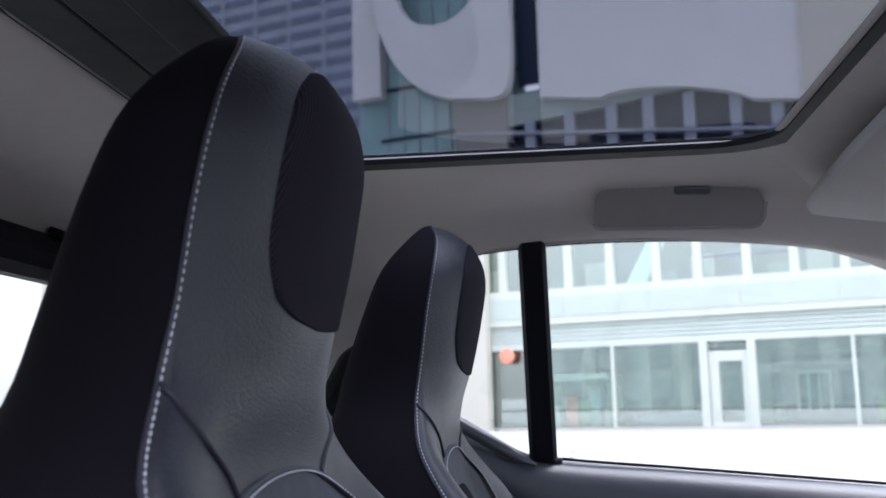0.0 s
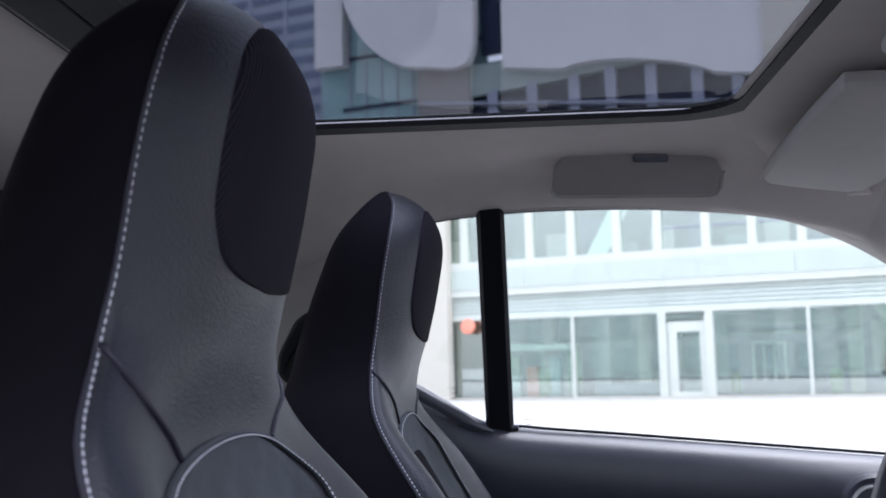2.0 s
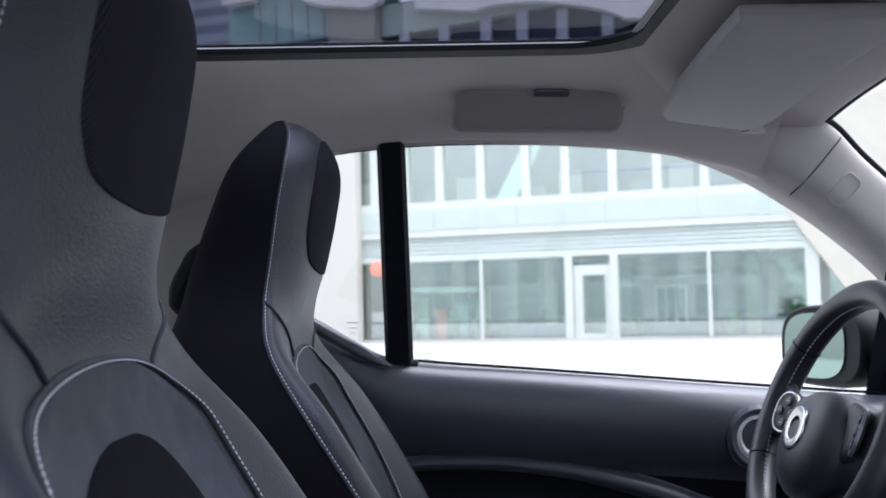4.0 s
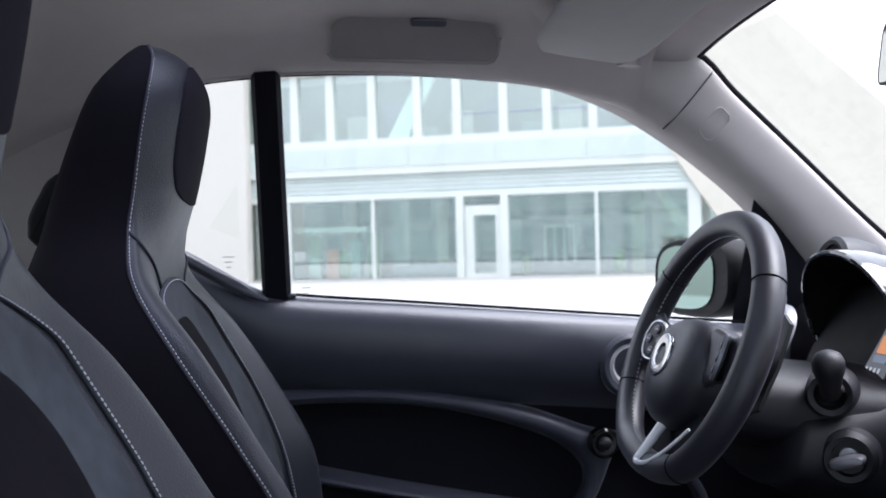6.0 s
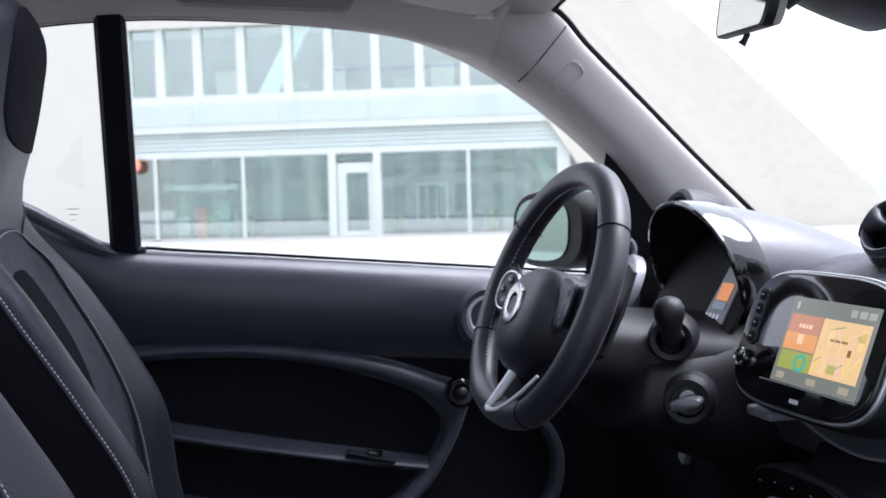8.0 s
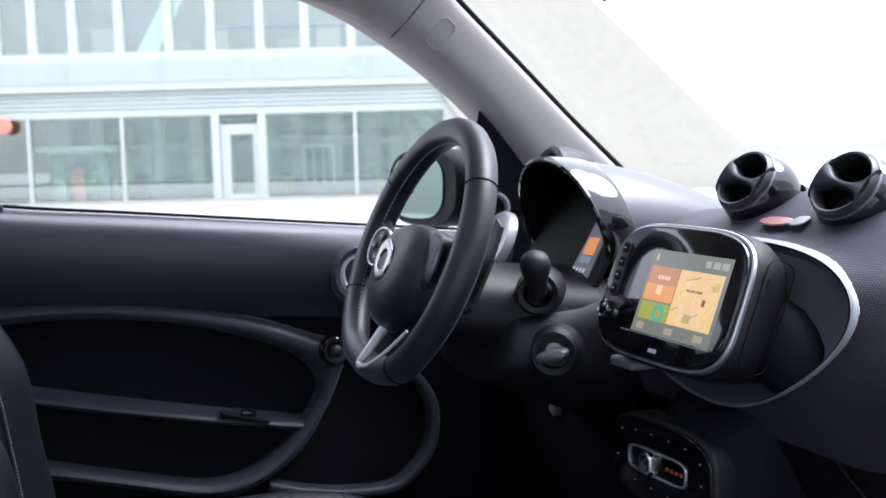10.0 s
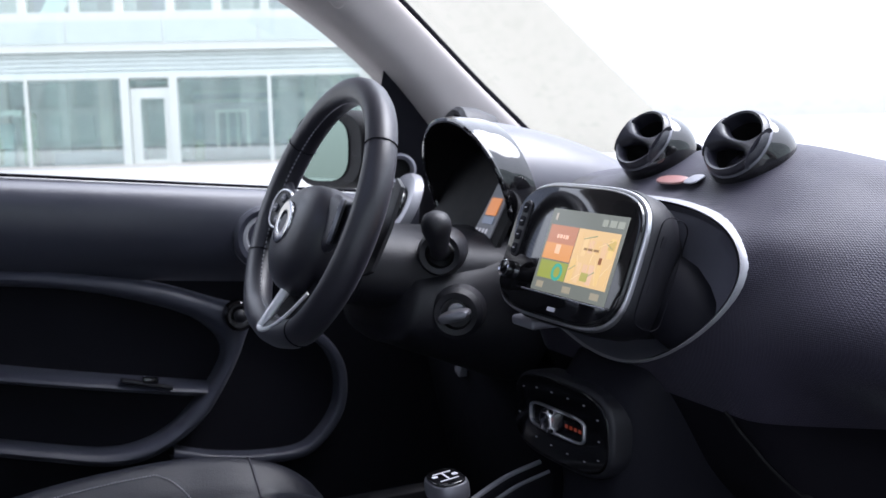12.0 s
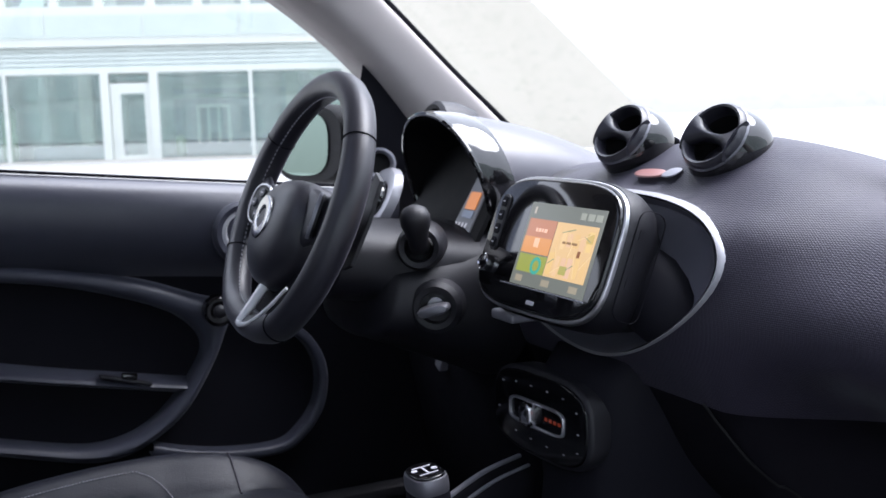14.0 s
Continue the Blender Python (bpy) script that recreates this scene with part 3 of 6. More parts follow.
bm = bmesh.new()
tube(bm, [(header_edge(y)[0] + 0.004, y, header_edge(y)[1] + 0.004) for y in [-0.585 + 1.17 * i / 40 for i in range(41)]], 0.005, 8)
part("header_seal", bm, MATTE, shell)
# rear header and back wall
bm = bmesh.new()
rows = []
for i in range(21):
    y = -0.64 + 1.28 * i / 20
    c = [(GLASS_R + 0.004, ROOF_Z + 0.009), (GLASS_R, ROOF_Z + 0.004), (GLASS_R - 0.03, ROOF_Z - 0.006), (-1.0, ROOF_Z - 0.022), (-1.08, ROOF_Z - 0.048), (-1.12, ROOF_Z - 0.075)]
    rows.append([Vector((p.x, y, p.y)) for p in bez([(a, b, 0) for a, b in c], 14)])
loft(bm, rows)
part("rear_header", bm, LINING, shell)
bm = bmesh.new()
box(bm, (0.05, 1.36, 0.75), (-1.2, 0, 0.65))
part("rear_wall", bm, BLACK, shell, "", 0)
bm = bmesh.new()
tube(bm, [(-1.12, -0.62, 1.318), (-1.12, 0.62, 1.318)], 0.032, 10)
tube(bm, [(-1.14, -0.62, 1.01), (-1.14, 0.62, 1.01)], 0.03, 10)
part("rear_window_frame", bm, MATTE, shell, "", 0)
bm = bmesh.new()
box(bm, (0.005, 1.24, 0.3), (-1.13, 0, 1.16))
part("rear_window", bm, CLEAR, shell, "", 0).visible_shadow = False
# quarter panels behind the door opening
for sgn in (1, -1):
    bm = bmesh.new()
    loft(bm, [[Vector((-0.70 - 0.46 * i / 8, sgn * (side_y(0.5 + 0.9 * j / 10) - 0.02 * math.sin(math.pi * i / 8)), 0.5 + 0.9 * j / 10)) for j in range(11)] for i in range(9)])
    part("quarter_lining", bm, LINING, shell, "grey rear quarter lining")
# glass roof
bm = bmesh.new()
o = rrect(GLASS_F - GLASS_R + 0.06, 2 * GLASS_Y + 0.06, 0.09)
slab(bm, o, 0.004, Matrix.Translation(((GLASS_F + GLASS_R) / 2, 0, ROOF_Z + 0.010)))
part("roof_glass", bm, TINTED, shell, "dark tinted glass roof panel", 0)
bm = bmesh.new()
o, h = rrect(GLASS_F - GLASS_R + 0.07, 2 * GLASS_Y + 0.07, 0.1), rrect(GLASS_F - GLASS_R + 0.006, 2 * GLASS_Y + 0.006, 0.078)
slab(bm, o, 0.007, Matrix.Translation(((GLASS_F + GLASS_R) / 2, 0, ROOF_Z + 0.002)), hole=h)
part("roof_seal", bm, RUBBER, shell, "black rubber seal round the roof glass", 0)
for i, x in enumerate((-0.84, -0.79, -0.745)):
    bm = bmesh.new()
    box(bm, (0.048, 2 * GLASS_Y, 0.010), (x, 0, ROOF_Z + 0.002 - 0.002 * i), bevel=0.003)
    part("blind_slat", bm, RUBBER, shell, "black roller blind at the rear of the roof", 0)
bm = bmesh.new()
o, h = rrect(1.5, 1.32, 0.2), rrect(GLASS_F - GLASS_R + 0.05, 2 * GLASS_Y + 0.05, 0.1)
slab(bm, [(a - 0.02, b) for a, b in o], 0.004, Matrix.Translation(((GLASS_F + GLASS_R) / 2 + 0.02, 0, ROOF_Z + 0.016)), hole=[(a - 0.02, b) for a, b in h])
part("roof_skin", bm, GLOSS, shell, "gloss black roof skin", 0)


# pillars beside the windscreen
BULGE = ((0.0, 0.0), (0.06, 0.010), (0.14, 0.019), (0.22, 0.0245), (0.32, 0.0275), (0.45, 0.028), (0.65, 0.0268), (0.85, 0.0235), (0.93, 0.020), (0.97, 0.015), (1.0, 0.004))


PILLAR_A = bez([(-0.20, 0, 1.372), (-0.06, 0, 1.339), (0.03, 0, 1.3065), (0.10, 0, 1.269), (0.18, 0, 1.217), (0.27, 0, 1.145), (0.365, 0, 1.043), (0.44, 0, 0.96)], 36)
PILLAR_B = bez([(-0.04, 0, 1.405), (0.06, 0, 1.395), (0.146, 0, 1.374), (0.208, 0, 1.319), (0.312, 0, 1.233), (0.42, 0, 1.143), (0.505, 0, 1.076), (0.60, 0, 1.0)], 36)


def pillar_skin(x, z, lift=0.0):
    """The point of the driver's pillar trim at x and z."""
    best = (9, 0)
    for p, q in zip(PILLAR_A, PILLAR_B):
        d, e = q - p, Vector((x, 0, z)) - p
        f = max(0, min(1, e.dot(d) / d.length_squared))
        best = min(best, ((e - d * f).length, f))
    return Vector((x, side_y(z) - curve_at(BULGE, best[1])[0] - lift, z))


def pillar(sgn):
    bm = bmesh.new()
    rows = []
    for p, q in zip(PILLAR_A, PILLAR_B):
        pts = []
        for f in (0, 0.03, 0.06, 0.10, 0.14, 0.18, 0.22, 0.27, 0.32, 0.38, 0.45, 0.55, 0.65, 0.75, 0.85, 0.93, 0.97, 1):
            r = p.lerp(q, f)
            y = side_y(r.z) - curve_at(BULGE, f)[0]
            pts.append(Vector((r.x, sgn * y, r.z)))
        pts.append(Vector((q.x + 0.008, sgn * (side_y(q.z) + 0.05), q.z + 0.004)))
        pts.insert(0, Vector((p.x - 0.004, sgn * (side_y(p.z) + 0.05), p.z - 0.002)))
        rows.append(pts)
    loft(bm, rows)
    ob = part("windscreen_pillar", bm, TRIM_GREY, shell)
    bm = bmesh.new()
    tube(bm, [(q.x + 0.004, sgn * (side_y(q.z) + 0.0), q.z + 0.005) for q in PILLAR_B if q.z < 1.38], 0.005, 8)
    part("windscreen_seal", bm, MATTE, ob, "", 60)
    bm = bmesh.new()
    tube(bm, [(p.x - 0.004, sgn * (side_y(p.z) + 0.012), p.z - 0.004) for p in PILLAR_A if p.x > 0.28], 0.0025, 8)
    part("door_seal", bm, MATTE, ob, "", 60)
    return ob


pillars = [pillar(1), pillar(-1)]
bm = bmesh.new()
rows = []
for i in range(41):
    f = i / 40
    z = 1.388 + (0.98 - 1.388) * f
    xe = 0.145 + 0.485 * f
    rows.append([Vector((xe + (0.06 + 0.16 * f) * (1 - (j / 28) ** 2), j / 28 * (side_y(z) + 0.02), z + 0.012 * (1 - f) * (1 - (j / 28) ** 2))) for j in range(-28, 29)])
loft(bm, rows)
bmesh.ops.solidify(bm, geom=bm.faces[:], thickness=0.005)
part("windscreen", bm, CLEAR, shell, "clear curved windscreen").visible_shadow = False

# ---------- driver's door ----------
door = thing("driver_door", "closed black-trimmed driver's door with its window up", "car door")
BELT = ((-1.0, 1.16), (-0.72, 1.14), (-0.633, 1.106), (-0.58, 1.075), (-0.52, 1.041), (-0.468, 1.029), (-0.3, 1.013), (0.07, 0.978), (0.25, 0.962), (0.45, 0.95))


def belt(x):
    return curve_at(BELT, x)[0]


bm = bmesh.new()
rows = []
for i in range(57):
    x = -1.0 + 1.45 * i / 56
    z = belt(x)
    c = [(0.715, z - 0.01), (0.70, z - 0.002), (0.684, z - 0.002), (0.662, z - 0.018), (0.652, z - 0.045), (0.656, z - 0.085), (0.674, z - 0.12), (0.705, z - 0.15)]
    rows.append([Vector((x, p.x, p.y)) for p in bez([(a, b, 0) for a, b in c], 20)])
loft(bm, rows)
part("upper_panel", bm, SOFT, door, "soft black upper door panel")
bm = bmesh.new()
box(bm, (1.5, 0.03, 0.66), (-0.27, 0.735, 0.56))
part("lower_panel", bm, MATTE, door, "", 0)
bm = bmesh.new()
# window post
rows = []
for z in (1.01, 1.12, 1.24, 1.36):
    f = (z - 1.03) / 0.32
    x0, x1, y = -0.515 - 0.004 * f, -0.472 - 0.005 * f, side_y(z)
    rows.append([Vector(p) for p in ((x0, y - 0.004, z), (x0 + 0.006, y - 0.012, z), (x1 - 0.006, y - 0.012, z), (x1, y - 0.004, z), (x1, y + 0.03, z), (x0, y + 0.03, z))])
loft(bm, rows, True, True)
part("window_post", bm, MATTE, door, "black window divider post", 0)
bm = bmesh.new()
box(bm, (0.058, 0.022, 0.008), (-0.493, side_y(1.03) + 0.002, 1.030), bevel=0.0035)
part("post_foot", bm, SOFT, door, "")
bm = bmesh.new()
rows = []
for i in range(30):
    x = -0.95 + 1.3 * i / 29
    z0, z1 = belt(x) - 0.02, max(top_edge(x) + 0.02, belt(x) - 0.015)
    rows.append([Vector((x, side_y(z0 + (z1 - z0) * j / 4) + 0.02, z0 + (z1 - z0) * j / 4)) for j in range(5)])
loft(bm, rows)
bmesh.ops.solidify(bm, geom=bm.faces[:], thickness=0.004)
part("window_glass", bm, CLEAR, door, "clear raised window glass").visible_shadow = False
bm = bmesh.new()
tube(bm, [(x, side_y(top_edge(x)) + 0.006, top_edge(x) - 0.0015) for x in [-0.82 + 0.72 * i / 50 for i in range(51)]], [0.0016 * min(1, (50 - i) / 22) + 0.0001 for i in range(51)], 8)
part("window_seal", bm, MATTE, door, "thin black seal over the window")
bm = bmesh.new()
tube(bm, [(x, side_y(belt(x)) - 0.004, belt(x) + 0.003) for x in [-0.465 + 0.75 * i / 20 for i in range(21)]], 0.0025, 8)
part("belt_seal", bm, MATTE, door, "")

bm = bmesh.new()
tube(bm, [(x, side_y(belt(x)) - 0.024, belt(x) - 0.011) for x in [-0.74 + 0.235 * i / 30 for i in range(31)]], [0.010 * min(1, 0.25 + (30 - i) / 8) for i in range(31)], 12)
part("quarter_ledge", bm, SOFT, door, "rounded black ledge behind the post")

# trim loops, armrest and fittings of the door


def band(bm, pts, y, width, depth, closed=True, n=90):
    """A rounded trim band along points x, z on the door."""
    run = bez([(a, b, 0) for a, b in (list(pts) + [pts[0]] if closed else pts)], n)
    if closed:
        run = run[:-1]
    k = len(run)
    rows = []
    for i, p in enumerate(run):
        q0 = run[i - 1] if closed or i else p
        q1 = run[(i + 1) % k] if closed or i < k - 1 else p
        t = (q1 - q0).normalized()
        nn = Vector((t.y, -t.x, 0))
        sec = [(-0.5, 0.03), (-0.5, -depth * 0.45), (-0.42, -depth * 0.88), (-0.25, -depth), (0.25, -depth), (0.42, -depth * 0.88), (0.5, -depth * 0.45), (0.5, 0.03)]
        rows.append([Vector(((p + nn * a * width).x, y + d, (p + nn * a * width).y)) for a, d in sec])
    if closed:
        rows.append(rows[0])
    loft(bm, rows)


LOOP_OUT = ((-0.86, 0.74), (-0.78, 0.83), (-0.62, 0.875), (-0.48, 0.884), (-0.39, 0.884), (-0.30, 0.879), (-0.20, 0.863), (-0.10, 0.838), (-0.02, 0.808), (0.034, 0.785), (0.022, 0.738), (-0.003, 0.686), (-0.042, 0.627), (-0.088, 0.590), (-0.141, 0.567), (-0.20, 0.566), (-0.30, 0.592), (-0.45, 0.63), (-0.65, 0.655), (-0.80, 0.675))
LOOP_IN = ((-0.82, 0.74), (-0.75, 0.805), (-0.61, 0.848), (-0.48, 0.859), (-0.39, 0.860), (-0.30, 0.853), (-0.21, 0.837), (-0.12, 0.810), (-0.06, 0.784), (-0.024, 0.755), (-0.012, 0.728), (-0.020, 0.700), (-0.050, 0.658), (-0.092, 0.617), (-0.140, 0.594), (-0.20, 0.590), (-0.30, 0.613), (-0.45, 0.652), (-0.64, 0.68), (-0.77, 0.70))
bm = bmesh.new()
outer_run, inner_run = (bez([(a, b, 0) for a, b in line + line[:1]], 160) for line in (LOOP_OUT, LOOP_IN))
rows = []
for p, q in zip(outer_run, inner_run):
    rows.append([Vector((p.lerp(q, f).x, y, p.lerp(q, f).y)) for f, y in ((-0.02, 0.728), (0.0, 0.700), (0.06, 0.690), (0.25, 0.682), (0.5, 0.679), (0.75, 0.682), (0.94, 0.690), (1.0, 0.700), (1.04, 0.728))])
loft(bm, rows)
part("trim_loop", bm, DOOR_BAND, door, "satin black trim loop", 50)
bm = bmesh.new()
band(bm, ((0.012, 0.79), (0.08, 0.775), (0.142, 0.733), (0.172, 0.698), (0.184, 0.655), (0.176, 0.603), (0.146, 0.562), (0.106, 0.539), (0.03, 0.54), (-0.04, 0.552), (-0.10, 0.57)), 0.707, 0.017, 0.018, False, 70)
part("pocket_frame", bm, DOOR_BAND, door, "satin black pocket frame", 50)
bm = bmesh.new()
rows = []
for i in range(25):
    f = i / 24
    x, z = -0.80 + 0.775 * f, 0.852 - 0.188 * f - 0.012 * math.sin(math.pi * f)
    g = 0.014 * max(0.0, (f - 0.7) / 0.3) ** 1.6
    c = [(0.725, z + 0.010), (0.70 + g * 0.6, z + 0.006), (0.680 + g, z), (0.675 + g, z - 0.006), (0.684 + g, z - 0.014 + 0.004 * f), (0.725, z - 0.020)]
    rows.append([Vector((x, p.x, p.y)) for p in bez([(a, b, 0) for a, b in c], 12)])
loft(bm, rows)
part("armrest", bm, DOOR_BAND, door, "sloping black armrest ledge")
bm = bmesh.new()
box(bm, (0.080, 0.016, 0.007), (-0.135, 0.682, 0.690), Matrix.Rotation(radians(16), 4, "Y"), bevel=0.003)
plate = part("switch_plate", bm, BLACK, door, "window switch plate")
bm = bmesh.new()
box(bm, (0.024, 0.012, 0.010), (-0.13, 0.680, 0.695), Matrix.Rotation(radians(8), 4, "Y"), bevel=0.0025)
part("window_switch", bm, GLOSS, plate, "window switch")
FACE_IN = Matrix.Rotation(radians(90), 4, "X")
bm = bmesh.new()
lathe(bm, [(0.0, 0.004), (0.012, 0.006), (0.019, 0.006), (0.021, 0.009), (0.024, 0.006), (0.025, -0.01)], Matrix.Translation((0.008, 0.662, 0.785)) @ FACE_IN)
knob = part("mirror_switch", bm, GLOSS, door, "round mirror adjusting switch")
bm = bmesh.new()
lathe(bm, [(0.0, 0.014), (0.007, 0.013), (0.010, 0.010), (0.010, 0.0)], Matrix.Translation((0.008, 0.662, 0.785)) @ FACE_IN, 20)
part("switch_cap", bm, BLACK, knob, "black switch cap")
bm = bmesh.new()
lathe(bm, [(0.034, 0.0), (0.036, 0.008), (0.044, 0.010), (0.050, 0.004), (0.051, -0.03)], Matrix.Translation((0.052, 0.655, 0.905)) @ FACE_IN)
cup = part("handle_surround", bm, SOFT, door, "round black door handle surround")
bm = bmesh.new()
lathe(bm, [(0.0, -0.02), (0.02, -0.018), (0.026, 0.0), (0.030, 0.006), (0.035, 0.004), (0.036, -0.01)], Matrix.Translation((0.052, 0.655, 0.905)) @ FACE_IN)
part("door_handle", bm, PALE_SILVER, cup, "satin silver door handle cup")
# black triangle at the mirror's foot, with the tweeter
bm = bmesh.new()
rows = []
for i in range(9):
    f = i / 8
    z = 0.94 + 0.22 * f
    x1 = curve_at(((0.94, 0.45), (1.045, 0.36), (1.142, 0.27), (1.2, 0.2)), z)[0]
    x0 = 0.235 + 0.02 * f
    rows.append([Vector((x0 + (max(x1, x0 + 0.004) - x0 + 0.03) * j / 6, side_y(z) - 0.004, z)) for j in range(7)])
loft(bm, rows)
part("corner_panel", bm, MATTE, door, "matte black corner panel")
bm = bmesh.new()
lathe(bm, [(0.0, -0.008), (0.017, -0.006), (0.0195, 0.005), (0.023, 0.008), (0.027, 0.004), (0.028, -0.03)], Matrix.Translation((0.294, 0.68, 1.0)) @ FACE_IN @ Matrix.Rotation(radians(-14), 4, "Y"))
tweeter = part("tweeter", bm, CUP, door, "round black tweeter ring")
bm = bmesh.new()
lathe(bm, [(0.0, -0.004), (0.012, -0.0045), (0.0175, -0.004)], Matrix.Translation((0.294, 0.68, 1.0)) @ FACE_IN @ Matrix.Rotation(radians(-14), 4, "Y"))
part("tweeter_mesh", bm, RUBBER, tweeter, "black mesh over the tweeter")

# wing mirror outside the door
wing = thing("wing_mirror", "black wing mirror outside the driver's window", "mirror")
wing.matrix_world = Matrix.Translation((0.222, 0.840, 1.034)) @ Matrix.Rotation(radians(15), 4, "Z") @ Matrix.Rotation(radians(2.5), 4, "Y") @ TO_REAR
bm = bmesh.new()
loft(bm, [[Vector((a * s, b * s, z)) for a, b in ring(0.225, 0.138, 36, 3.0)] for s, z in ((0.5, -0.001), (0.95, 0.002), (1.0, -0.003), (1.03, -0.02), (1.0, -0.07), (0.85, -0.125), (0.5, -0.165), (0.1, -0.175))], True)
part("housing", bm, RUBBER, wing, "black mirror housing")
bm = bmesh.new()
slab(bm, ring(0.165, 0.112, 36, 3.0), 0.004, Matrix.Translation((-0.014, 0, -0.001)))
part("mirror_glass", bm, REFLECTION_TINT, wing, "wing mirror glass", 0)
bm = bmesh.new()
tube(bm, [(0.08, -0.02, -0.10), (0.14, -0.04, -0.11), (0.19, -0.05, -0.115)], 0.022, 12)
part("mirror_arm", bm, GLOSS, wing)

# open passenger door beside the camera, out of view, angled to block bounced light
open_door = thing("passenger_door", "unseen open passenger door with black inner trim", "car door")
open_door.matrix_world = Matrix.Translation((0.46, -0.74, 0)) @ Matrix.Rotation(radians(232), 4, "Z")
bm = bmesh.new()
box(bm, (1.15, 0.06, 0.62), (0.575, 0.0, 0.66), bevel=0.02)
part("door_trim", bm, SOFT, open_door, "black door trim")
bm = bmesh.new()
box(bm, (1.15, 0.03, 0.62), (0.575, -0.05, 0.66), bevel=0.01)
part("door_skin", bm, BODY, open_door, "pale painted door skin")

# ---------- seats ----------
# height, seam x, centre front x, bolster crest x, back x, half width
SEAT = (
    (0.5, -0.4675, -0.4895, -0.4241, -0.6596, 0.2192),
    (0.62, -0.4477, -0.4942, -0.4157, -0.6997, 0.2433),
    (0.72, -0.4485, -0.5021, -0.4309, -0.7299, 0.2479),
    (0.82, -0.4627, -0.5212, -0.4464, -0.7454, 0.2492),
    (0.91, -0.5109, -0.5473, -0.492, -0.7515, 0.2474),
    (1, -0.5701, -0.5882, -0.5466, -0.7531, 0.2313),
    (1.07, -0.6145, -0.6019, -0.5983, -0.7421, 0.1939),
    (1.12, -0.6245, -0.5917, -0.6093, -0.7283, 0.1532),
    (1.16, -0.6206, -0.5778, -0.601, -0.7189, 0.1403),
    (1.23, -0.6116, -0.562, -0.5831, -0.695, 0.1341),
    (1.28, -0.6045, -0.5564, -0.5867, -0.6741, 0.1198),
    (1.315, -0.6046, -0.5701, -0.5992, -0.6471, 0.0866),
    (1.335, -0.6143, -0.5968, -0.6046, -0.6282, 0.0491),
    (1.342, -0.6215, -0.6204, -0.612, -0.6195, 0.0145),
)
SEAT_Y = 0.341
SEAT_FOOT = Vector((-0.35, SEAT_Y, 0.3))


def seat_front(z, f, lift=0.0):
    """A point on the seat back's front skin; f runs from -1 to 1 between the side seams."""
    xs, xf, xc, xb, w = curve_at(SEAT, z)
    a = abs(f)
    x = curve_at(((0.0, xf), (0.4, xf + 0.12 * (xc - xf)), (0.72, xc), (0.92, xs + 0.55 * (xc - xs)), (1.0, xs)), a)[0]
    # the head part is one even curve from seam to seam, without bolsters
    u = math.sin(a * math.pi / 2)
    k = max(0.0, min(1.0, (z - 1.09) / 0.08))
    k = k * k * (3 - 2 * k)
    x += k * (xf + (xs - xf) * u ** 3 - x)
    return Vector((x + lift, w * math.sin(f * math.pi / 2) if a < 1 else w * f, z)) - Vector((SEAT_FOOT.x, 0, SEAT_FOOT.z))


def seat_rear(z, f):
    xs, xf, xc, xb, w = curve_at(SEAT, z)
    a = math.pi * f
    c, s = math.cos(a), math.sin(a)
    return Vector((xs + (xb - xs) * abs(s) ** 0.65, w * math.copysign(abs(c) ** 0.5, c) + 0.012 * s * math.copysign(1, c), z)) - Vector((SEAT_FOOT.x, 0, SEAT_FOOT.z))


def stitches(bm, pts, r=0.0008, length=0.0032, gap=0.0015):
    """Small thread stitches along a run of points."""
    total, marks = 0.0, [0.0]
    for a, b in zip(pts, pts[1:]):
        total += (b - a).length
        marks.append(total)
    s = 0.0
    i = 0
    while s + length < total:
        ends = []
        for d in (s, s + length):
            while i < len(marks) - 2 and marks[i + 1] < d:
                i += 1
            t = (d - marks[i]) / (marks[i + 1] - marks[i])
            ends.append(pts[i].lerp(pts[i + 1], t))
        mid = (ends[0] + ends[1]) / 2
        tube(bm, [ends[0], mid, ends[1]], [r * 0.5, r, r * 0.5], 5)
        s += length + gap


